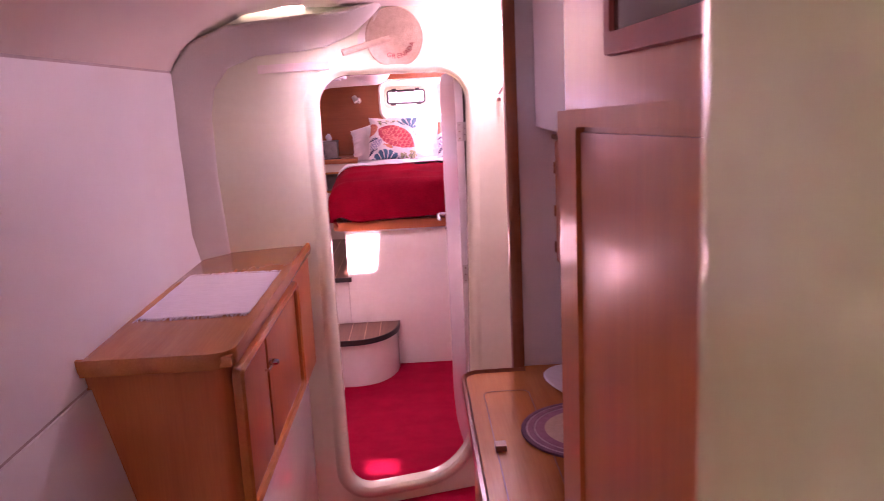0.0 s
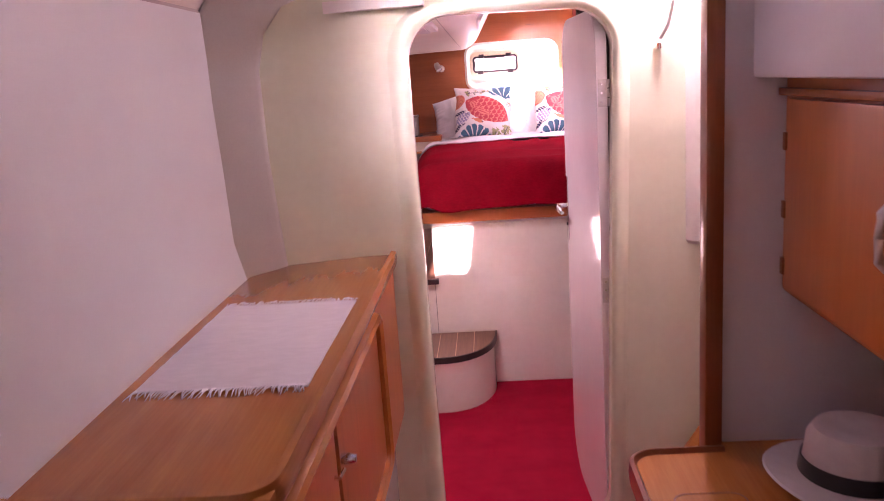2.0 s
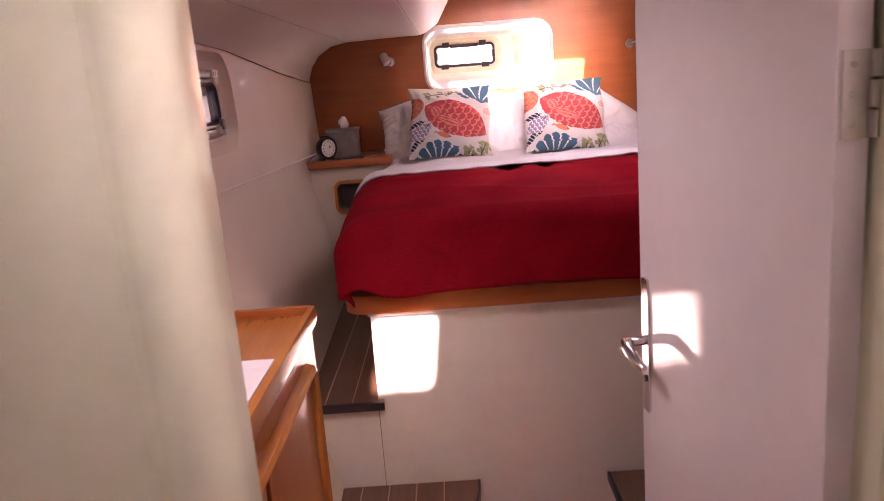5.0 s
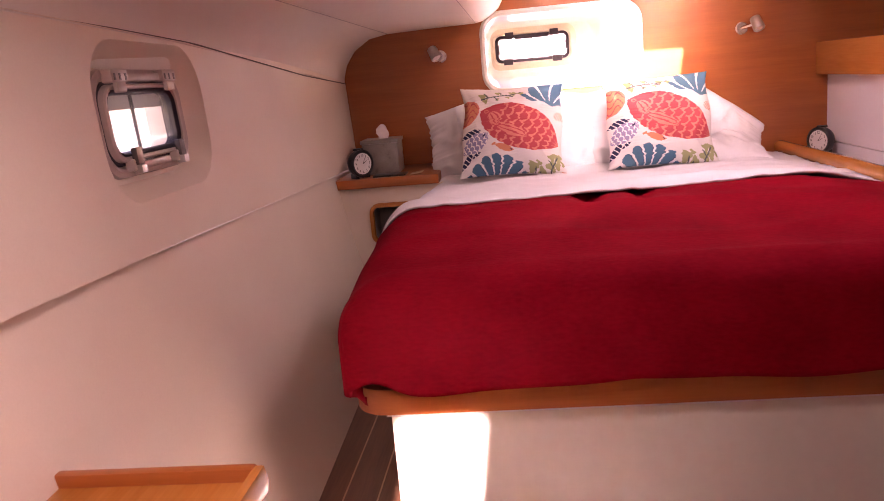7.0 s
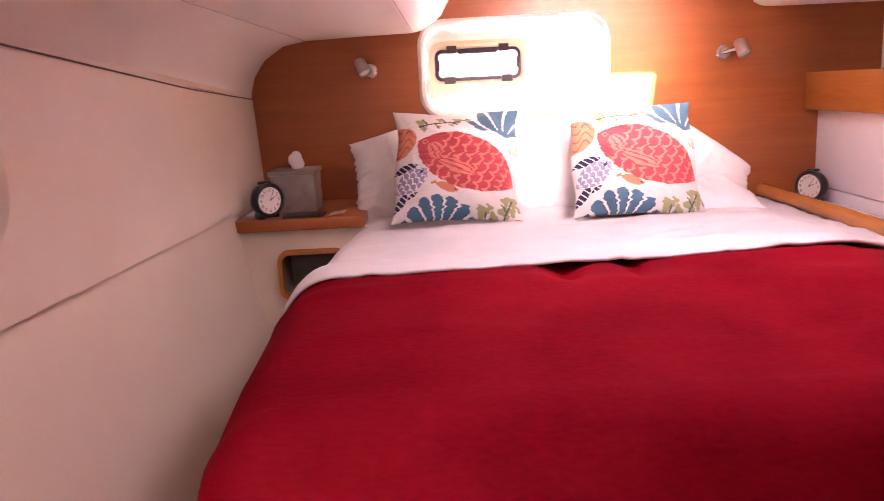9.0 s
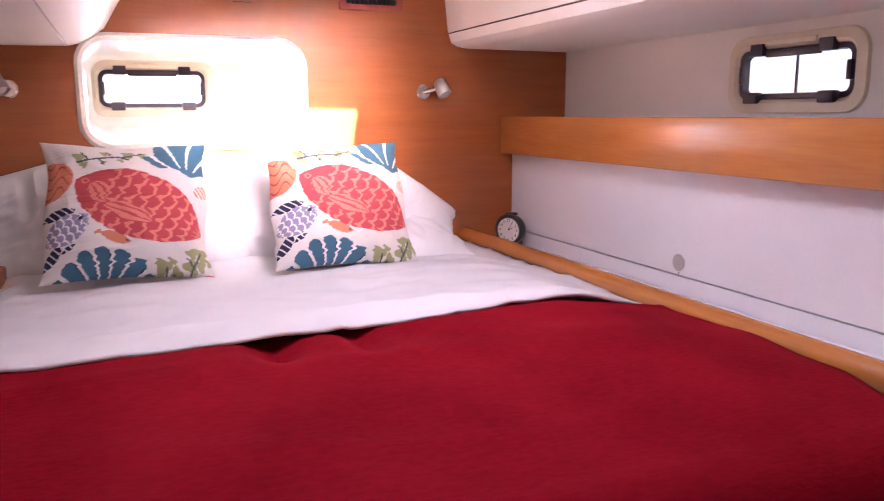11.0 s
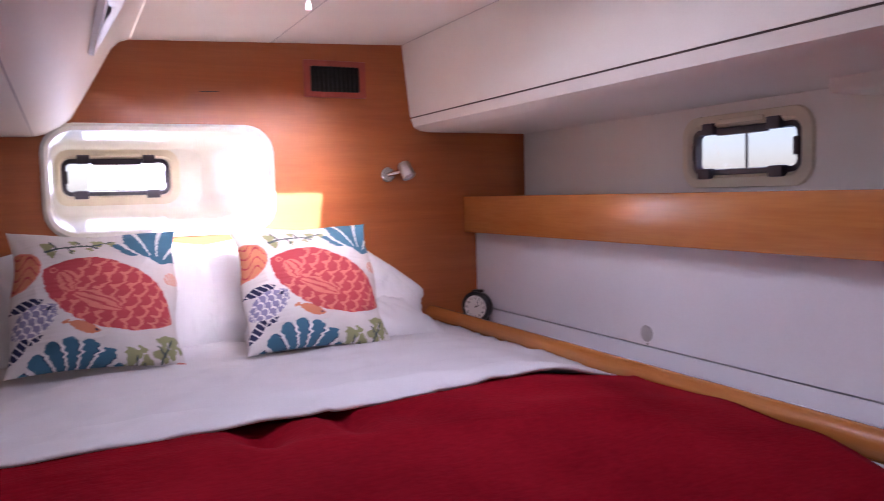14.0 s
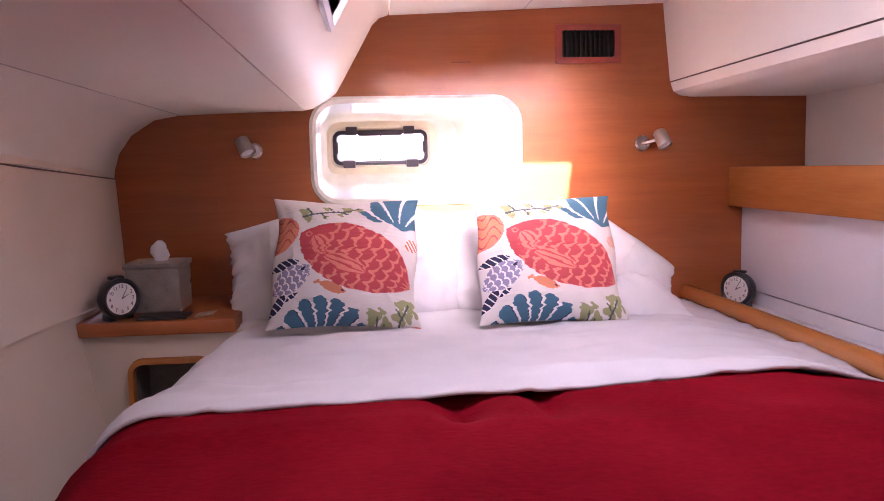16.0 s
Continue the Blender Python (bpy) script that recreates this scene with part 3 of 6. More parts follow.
def hull_port(centre, right, up, inward, label):
    """A port with a broad taupe flange, black gasket, proud sash, hinge bar and two toggle clamps."""
    c, R, U, I = Vector(centre), Vector(right), Vector(up), Vector(inward)
    root = thing("port_window", c, label, "port window", "cabin ports")
    m = Matrix((R, U, I)).transposed().to_4x4()
    m.translation = c

    def loop(a, b, r, d, da=0.0, db=0.0):
        return [c + R * (p + da) + U * (q + db) + I * d for p, q in rrect(-a, a, -b, b, r, 8)]

    def block(*q, bev=0.002):
        t = B()
        bx(t, *q, bev)
        return merge(B(), t, m)

    part("flange", bridge(B(), [loop(0.184, 0.100, 0.060, 0.0), loop(0.181, 0.097, 0.058, 0.012), loop(0.172, 0.089, 0.052, 0.016), loop(0.163, 0.081, 0.046, 0.012), loop(0.161, 0.079, 0.045, -0.03)]), BEIGE, root, "taupe moulded flange")
    part("gasket", bridge(B(), [loop(0.161, 0.079, 0.045, -0.004), loop(0.157, 0.075, 0.042, 0.008), loop(0.150, 0.069, 0.038, 0.008), loop(0.146, 0.066, 0.034, -0.02)]), NAVYBLK, root, "black rubber gasket")
    part("sash", bridge(B(), [loop(0.153, 0.071, 0.040, 0.006), loop(0.152, 0.070, 0.040, 0.018), loop(0.149, 0.067, 0.038, 0.021), loop(0.143, 0.062, 0.034, 0.020), loop(0.141, 0.060, 0.033, 0.012)]), BEIGE, root, "taupe sash with rounded corners")
    part("glazing_seal", bridge(B(), [loop(0.142, 0.061, 0.033, 0.016), loop(0.139, 0.058, 0.031, 0.018), loop(0.133, 0.053, 0.027, 0.012), loop(0.132, 0.052, 0.026, -0.012)]), NAVYBLK, root, "black glazing seal")
    part("drip_bar", block(-0.075, 0.075, 0.074, 0.090, 0.012, 0.026, bev=0.004), BEIGE, root)
    for k in (-0.102, 0.102):
        h = part("hinge", block(k - 0.030, k + 0.030, 0.072, 0.096, 0.012, 0.034, bev=0.004), BEIGE, root)
        part("hinge_arm", block(k - 0.016, k + 0.016, 0.054, 0.073, 0.024, 0.034, bev=0.003), BEIGE, h)
        for q in (-0.021, -0.002, 0.019):
            part("slot", block(k + q - 0.003, k + q + 0.003, 0.076, 0.088, 0.0335, 0.0348, bev=0), TAUPE, h, "dark slot")
        k *= 0.92
        t = part("clamp", block(k - 0.012, k + 0.012, -0.078, -0.046, 0.024, 0.036, bev=0.003), TAUPE, root, "dark toggle clamp")
        part("clamp_base", block(k - 0.019, k + 0.019, -0.088, -0.066, 0.012, 0.030, bev=0.004), BEIGE, t)
        part("clamp_tip", block(k - 0.011, k + 0.011, -0.094, -0.078, 0.022, 0.040, bev=0.003), STEEL, t, "bright metal tip")
    part("lower_bar", block(-0.060, 0.060, -0.086, -0.074, 0.010, 0.022, bev=0.004), BEIGE, root)
    part("mullion", block(-0.016, -0.012, -0.056, 0.056, -0.006, 0.0, bev=0), NAVYBLK, root)
    g = part("pane", block(-0.140, 0.140, -0.058, 0.058, 0.004, 0.008, bev=0), PALE, root, "pale blue tinted pane", smooth=False)
    g.visible_shadow = False


hull_port((left_x(6.955, 1.577) - 0.040, 6.976, 1.575), (0, 1, 0), (-0.05, 0, 0.99875), (0.99875, 0, 0.05), "opening port with taupe flange, sash and toggle clamps")


def roof_hatch(name, x0, x1, y0, y1, z, label, latch=True, glass=GLASS, pane="clear acrylic pane"):
    c = ((x0 + x1) / 2, (y0 + y1) / 2, z)
    root = thing(name, c, label, "hatch", "deck hatches")
    w, h = (x1 - x0) / 2, (y1 - y0) / 2

    def loop(g, dz):
        return [Vector((c[0] + a, c[1] + b, z + dz)) for a, b in rrect(-w - g, w + g, -h - g, h + g, 0.03, 5)]

    bm = B()
    bridge(bm, [loop(0.035, 0.0), loop(0.033, -0.010), loop(0.004, -0.012), loop(0.0, -0.004), loop(0.0, 0.06), loop(0.03, 0.065)])
    part("frame", bm, PANEL, root, "white hatch trim")
    bm = B()
    bx(bm, c[0] - w - 0.01, c[0] + w + 0.01, c[1] - h - 0.01, c[1] + h + 0.01, z + 0.062, z + 0.068)
    g = part("pane", bm, glass, root, pane, smooth=False)
    g.visible_shadow = False
    if latch:
        bm = B()
        bx(bm, c[0] - 0.02, c[0] + 0.02, c[1] - h - 0.0, c[1] - h + 0.02, z + 0.035, z + 0.055, 0.003)
        bx(bm, c[0] - 0.006, c[0] + 0.006, c[1] - h + 0.018, c[1] - h + 0.05, z + 0.04, z + 0.052, 0.002)
        part("latch", bm, BLACK, root)
    return root


h1 = roof_hatch("deck_hatch", 0.50, 1.030, 7.32, 7.985, 2.124, "overhead deck hatch with white trim and a blind")
bm = B()
bx(bm, 0.44, 0.90, 8.085, 8.115, 2.082, 2.112, 0.006)
part("blind_cassette", bm, SILVER, h1, "pale blind cassette")
bm = B()
tube(bm, [(0.676, 8.10, 2.09), (0.676, 8.10, 2.065)], 0.0012, 6)
lathe(bm, [(0.002, 0.0), (0.004, -0.004), (0.007, -0.024), (0.005, -0.027)], (0.676, 8.10, 2.068), seg=14)
part("pull_cord", bm, PANEL, h1, "white blind cord toggle")
# tint added to this unseen pane dims skylight on the bulkhead; sun passes
roof_hatch("deck_hatch", 0.12, 0.32, 4.16, 4.75, 2.052, "overhead deck hatch with white trim", glass=TINTED, pane="pane tinted to cut the sky light")
roof_hatch("deck_hatch", 0.401, 0.658, 1.413, 1.593, 2.052, "overhead deck hatch with white trim")

# unseen hatch, added to carry the fill lamp over the bed foot
fh = thing("deck_hatch", (-0.06, 6.0, 1.81), "added out of view hatch panel that holds a fill lamp", "hatch", "deck hatches")
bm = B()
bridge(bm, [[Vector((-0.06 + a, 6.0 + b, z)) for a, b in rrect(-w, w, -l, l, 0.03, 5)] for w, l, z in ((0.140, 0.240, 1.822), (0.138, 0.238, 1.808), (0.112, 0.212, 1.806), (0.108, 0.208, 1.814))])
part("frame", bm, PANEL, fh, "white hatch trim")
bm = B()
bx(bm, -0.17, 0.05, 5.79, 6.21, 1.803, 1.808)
part("blind", bm, LINEN, fh, "white panel above the fill lamp")

# side light in the slope of the knuckle
sl = thing("side_light", (0.25, 7.66, 1.96), "bright side light with white frame in the sloped liner", "window")
bm = B()
sd = Vector((0.043, 0, 0.075)).normalized()
sn = Vector((0.075, 0, -0.043)).normalized()


def slope(y, s, d):
    return Vector((0.232, y, 1.93)) + sd * s + sn * d


def sl_loop(g, d):
    return [slope(a, b, d) for a, b in rrect(7.30 - g, 8.02 + g, -0.002 - g, 0.088 + g, 0.012, 5)]


bridge(bm, [sl_loop(0.02, 0.002), sl_loop(0.018, 0.012), sl_loop(0.004, 0.012), sl_loop(0.0, 0.0), sl_loop(0.0, -0.04)])
part("frame", bm, PANEL, sl, "white frame")
bm = B()
bridge(bm, [[slope(a, b, -0.02) for a, b in rrect(7.29, 8.03, -0.01, 0.096, 0.01, 5)], [slope(a, b, -0.024) for a, b in rrect(7.29, 8.03, -0.01, 0.096, 0.01, 5)]])
bm.faces.new([v for v in bm.verts][:24])
bm.faces.new([v for v in bm.verts][24:])
g = part("pane", bm, GLASS, sl, "clear pane", smooth=False)
g.visible_shadow = False

# ---- bed ----
bm = B()
bx(bm, -0.072, 1.30, 7.110, HW - 0.002, 0.0, 0.889, 0.004)
solid("bed_base", bm, GELCOAT, "glossy white moulded bed base", kind="structure")

bed = thing("bed_platform", (0.6, 7.9, 0.89), "light cherry wood bed board with rounded corner", "bed frame")
bm = B()
out = [(1.32, 7.05), (1.32, HW - 0.004), (-0.145, HW - 0.004)] + [(-0.145 + 0.08 * (1 - math.cos(radians(90 * k / 6))), 7.13 - 0.08 * math.sin(radians(90 * k / 6))) for k in range(7)]
plate(bm, out, [], lambda a, b: Vector((a, b, 0.905)), (0, 0, 0.058))
part("board", bm, WOOD_X, bed)
bm = B()
bx(bm, -0.075, 1.30, 7.075, 7.14, 0.890, 0.904)
part("cove_strip", bm, PANEL, bed, "thin white strip under the board")
bm = B()
tube(bm, [(1.339, 6.4 + k * (HW - 6.404) / 12, 1.204) for k in range(13)], 0.027, 14)
rail = thing("bed_rail", (1.36, 7.7, 0.92), "rounded cherry wood rail along the bed side", "rail")
part("rail", bm, WOOD_Y, rail)
bm = B()
bx(bm, 1.338, 1.364, 6.4, HW - 0.002, 0.92, 1.18, 0.004)
part("board", bm, WOOD_Y, rail)
bm = B()
bx(bm, 1.3645, 1.5265, 6.35, HW - 0.002, 1.14, 1.172, 0.004)
bx(bm, 1.3645, 1.39, 6.35, 7.0, 0.0, 1.14)
solid("side_ledge", bm, PANEL, "white ledge between bed rail and hull side", "ledge")

bm = B()
bx(bm, -0.105, 1.3305, 7.075, HW - 0.006, 0.965, 1.190, 0.05, 4)
solid("mattress", bm, LINEN, "white mattress under the bedding", "mattress")


def cloth(x_left, x_right_of, y0, y1, top, r_left, r_front, drop_left, drop_front, nx, ny, puff, wave, front=True):
    """A sheet laid over the mattress, rounding down its left side and its foot."""
    bm = B()
    rows = []
    for j in range(ny + 1):
        v = j / ny
        row = []
        for i in range(nx + 1):
            u = i / nx
            row.append((u, v))
        rows.append(row)

    def roll(s, r, drop):
        """arc length outwards from the start of the edge -> (outward, down)"""
        if s <= 0:
            return s, 0.0
        if s < r * math.pi / 2:
            a = s / r
            return r * math.sin(a), r * (1 - math.cos(a))
        return r, r + s - r * math.pi / 2

    grid = []
    len_left = r_left * math.pi / 2 + max(drop_left - r_left, 0)
    len_front = r_front * math.pi / 2 + max(drop_front - r_front, 0) if front else 0
    for row in rows:
        line = []
        for u, v in row:
            y_arc = y1 - v * (y1 - (y0 + r_front if front else y0) + len_front)
            s_f = (y0 + r_front) - y_arc if front else -1
            of, df = roll(s_f, r_front, drop_front)
            y = (y0 + r_front) - of if front else y_arc
            xr = x_right_of(max(y, y0))
            x_arc = xr - u * (xr - (x_left + r_left) + len_left)
            s_l = (x_left + r_left) - x_arc
            ol, dl = roll(s_l, r_left, drop_left)
            x = (x_left + r_left) - ol
            d = (df ** 3 + dl ** 3) ** (1 / 3)
            if df > 0.01 and dl > 0.01:
                k = min(df, dl) * 0.35
                x += k * 0.5
                y += k * 0.5
            z = top + puff(x, y) - d
            q = wave(x, y, z)
            line.append(bm.verts.new((x + q[0], y + q[1], z + q[2])))
        grid.append(line)
    for a, b in zip(grid, grid[1:]):
        for i in range(nx):
            bm.faces.new((a[i], a[i + 1], b[i + 1], b[i]))
    return bm


def n3(x, y, z, s):
    return noise.noise(Vector((x * s, y * s, z * s)))


def crease(x, y, z, s):
    """Sharp little ridges where cloth is pulled."""
    return max(0.0, 1 - 3.2 * abs(n3(x, y, z, s))) ** 2


def duvet(x, y):
    """The duvet under the turned-back sheet is thickest at the fold and thins to the rail."""
    return 0.044 * max(0.0, min(1.0, (1.30 - x) / 0.28)) * max(0.0, min(1.0, (y - 7.12) / 0.40, (8.45 - y) / 0.65))


def sheet_puff(x, y):
    return 0.012 + 0.016 * n3(x, y, 1.0, 2.2) + 0.009 * n3(x * 0.7, y * 2.6, 3.0, 4.0) + 0.004 * n3(x * 2.0, y * 2.0, 8.0, 6.0) + (0.018 if y > 8.2 else 0.018 * max(0, (y - 7.9) / 0.3)) + 0.021 * max(0.0, min(1.0, (7.87 - y) / 0.10)) - 0.024 * max(0.0, min(1.0, (x - 1.12) / 0.16)) + duvet(x, y) + 0.008 * crease(x * 0.5 + 0.2 * y, y * 2.4, 4.0, 2.6) + 0.006 * crease(x * 1.2 - y, y * 1.6, 9.0, 4.5)


def sheet_wave(x, y, z):
    f = math.exp(-((y - 7.73) / 0.06) ** 2)
    ridge = 0.006 * math.sin((y + 0.06 * math.sin(2.6 * x)) * 46) * math.exp(-((y - 7.82) / 0.10) ** 2)
    return (0, 0.035 * max(0.0, (7.82 - y) / 0.2) * (x - 0.5) + 0.16 * max(0.0, (7.82 - y) / 0.2) * max(0.0, x - 0.55) + 0.010 * math.sin(4.2 * x) * max(0.0, (7.82 - y) / 0.2), ridge + 0.006 * f)


bm = cloth(-0.158, lambda y: 1.314, 7.65, HW - 0.02, 1.186, 0.13, 0.1, 0.23, 0.1, 110, 110, sheet_puff, sheet_wave, front=False)
sheet = solid("bed_sheet", bm, LINEN, "white cotton sheet turned back over the bed", "sheet")
md = sheet.modifiers.new("thick", "SOLIDIFY")
md.thickness, md.offset = 0.006, -1.0


def blanket_right(y):
    pts = [(6.9, 1.13), (7.08, 1.205), (7.28, 1.288), (7.46, 1.302), (7.76, 1.318), (9.0, 1.318)]
    for a, b in zip(pts, pts[1:]):
        if y <= b[0]:
            t = max(0.0, (y - a[0]) / (b[0] - a[0]))
            return a[1] + (b[1] - a[1]) * t
    return 1.318


def hem_dips(x, y):
    """The blanket sags away under the sheet's hem in a few places."""
    near = math.exp(-((y - 7.62) / 0.07) ** 2)
    return near * (0.034 * math.exp(-((x - 0.43) / 0.035) ** 2) + 0.030 * math.exp(-((x - 0.57) / 0.030) ** 2) + 0.012 * math.exp(-((x - 0.95) / 0.10) ** 2))


def blanket_puff(x, y):
    return 0.020 - 0.015 * max(0.0, min(1.0, (y - 7.66 - 0.15 * max(0.0, x - 0.55)) / 0.06)) + duvet(x, y) + 0.012 * n3(x, y, 5.0, 1.8) + 0.004 * n3(x, y, 7.0, 7.0) - 0.004 * max(0.0, (x - 1.0) / 0.35) ** 2 - hem_dips(x, y) + 0.006 * crease(x * 0.6, y * 1.6, 2.0, 2.2)


def blanket_wave(x, y, z):
    dy = 0.0
    edge = max(0.0, (y - 7.53) / 0.2)
    dy = edge * (0.0 * x + 0.02 * math.exp(-((x - 0.60) / 0.10) ** 2) * math.sin(22 * x))
    low = max(0.0, (1.10 - z) / 0.14)
    side = 0.010 * math.sin(11 * x + 1.3) * low if y < 7.2 else 0.010 * math.sin(9 * y) * low
    lift = 0.020 * math.exp(-((x - 0.05) / 0.09) ** 2) * low if y < 7.2 else 0.0
    return (0 if y < 7.2 else side, dy + (side if y < 7.2 else 0), 0.010 * math.exp(-((y - 7.61) / 0.05) ** 2) * math.exp(-((x - 0.60) / 0.16) ** 2) * math.sin(26 * x) - lift * 0.6 + 0.03 * low * math.exp(-((x + 0.08) / 0.05) ** 2) * (1 if y < 7.2 else 0))


bm = cloth(-0.150, blanket_right, 7.00, 7.80, 1.184, 0.115, 0.11, 0.235, 0.225, 90, 80, blanket_puff, blanket_wave)
blanket = solid("blanket", bm, BLANKET, "deep red ribbed blanket hanging over the bed foot", "blanket")
md = blanket.modifiers.new("thick", "SOLIDIFY")
md.thickness, md.offset = 0.009, 1.0


# ---- pillows ----
def pillow_mesh(w, h, d, nx=80, ny=60, seed=0.0, pinch=0.06, sag=(0.0, 0.0)):
    bm = B()
    sides = []
    for s in (1, -1):
        g = []
        for j in range(ny + 1):
            row = []
            for i in range(nx + 1):
                u, v = 2 * i / nx - 1, 2 * j / ny - 1
                e = (1 - abs(u) ** 3.0) * (1 - abs(v) ** 3.0)
                t = d / 2 * max(e, 0) ** 0.55
                cx = u * w / 2 * (1 - pinch * (1 - abs(v) ** 2) * abs(u))
                cz = v * h / 2 * (1 - pinch * (1 - abs(u) ** 2) * abs(v))
                cz -= (sag[1] * max(0, (u - 0.25) / 0.75) + sag[0] * max(0, (-u - 0.25) / 0.75)) * (v + 1) / 2
                wr = (0.016 * n3(cx + seed, cz, s, 7) + 0.009 * n3(cx * 2 + seed, cz, s, 17) + 0.014 * crease(cx + seed, cz * 0.7, s, 9.0)) * e ** 0.6
                cx += 0.010 * n3(cz + seed, v, 3.0, 11) * abs(u) ** 3
                row.append(bm.verts.new((cx, s * (t + wr), cz)))
            g.append(row)
        for a, b in zip(g, g[1:]):
            for i in range(nx):
                bm.faces.new((a[i], a[i + 1], b[i + 1], b[i]))
        sides.append(g)
    bmesh.ops.remove_doubles(bm, verts=bm.verts, dist=0.0008)
    return bm


for x, y, z, lean, roll_, turn, w, seed, sag in ((0.235, 8.735, 1.352, -26, 0, 3, 0.73, 1.0, (0.085, 0.05)), (0.845, 8.745, 1.352, -26, 0, -2, 0.74, 6.0, (0.05, 0.235))):
    bm = pillow_mesh(w, 0.40, 0.17, seed=seed, sag=sag)
    p = solid("pillow", bm, LINEN, "plump white bed pillow leaning on the bulkhead", "pillow", "bed pillows")
    p.matrix_world = pose(x, y, z, lean, roll_, turn)
bm = pillow_mesh(0.58, 0.40, 0.13, seed=9.0)
p = solid("pillow", bm, LINEN, "flat white pillow lying under another", "pillow", "bed pillows")
p.matrix_world = pose(0.885, 8.66, 1.255, -80, 0, -3)

INKS = [surface("print_cream", (0.60, 0.57, 0.55), (0.70, 0.67, 0.65), 0.85, 14, 420, 0.25, 0.001)]
for nm, c in (("coral", (0.48, 0.055, 0.065)), ("pink", (0.66, 0.20, 0.15)), ("orange", (0.60, 0.21, 0.11)), ("teal", (0.035, 0.14, 0.22)), ("navy", (0.012, 0.018, 0.07)), ("lavender", (0.25, 0.24, 0.37)), ("green", (0.29, 0.31, 0.15)), ("white", (0.76, 0.73, 0.72)), ("darkgreen", (0.07, 0.10, 0.09))):
    INKS.append(surface("print_" + nm, tuple(q * 0.9 for q in c), tuple(min(1, q * 1.1) for q in c), 0.85, 14, 420, 0.25, 0.001))


def lens(u, v, cu, cv, ang, half, wid, p=0.75):
    c, s = math.cos(radians(ang)), math.sin(radians(ang))
    a, b = (u - cu) * c + (v - cv) * s, -(u - cu) * s + (v - cv) * c
    if abs(a) >= half:
        return None
    k = wid * (1 - (a / half) ** 2) ** p
    return (a / half, b / k) if abs(b) < k else None


def scale_arcs(a, b, sz, width):
    row = math.floor(a / sz)
    best = False
    for r in (row, row + 1, row + 2):
        off = 0.5 * sz * 1.15 * (r % 2)
        k = round((b - off) / (sz * 1.15))
        dx, dy = a - r * sz + sz * 0.2, b - off - k * sz * 1.15
        d = math.hypot(dx, dy)
        if d < sz * 0.72:
            return d > sz * (0.72 - width) and dx > -0.02 * sz
    return best


def branch(u, v, u0, v0, u1, v1, w):
    L = math.hypot(u1 - u0, v1 - v0)
    t = max(0, min(1, ((u - u0) * (u1 - u0) + (v - v0) * (v1 - v0)) / (L * L)))
    return math.hypot(u - u0 - t * (u1 - u0), v - v0 - t * (v1 - v0)) < w


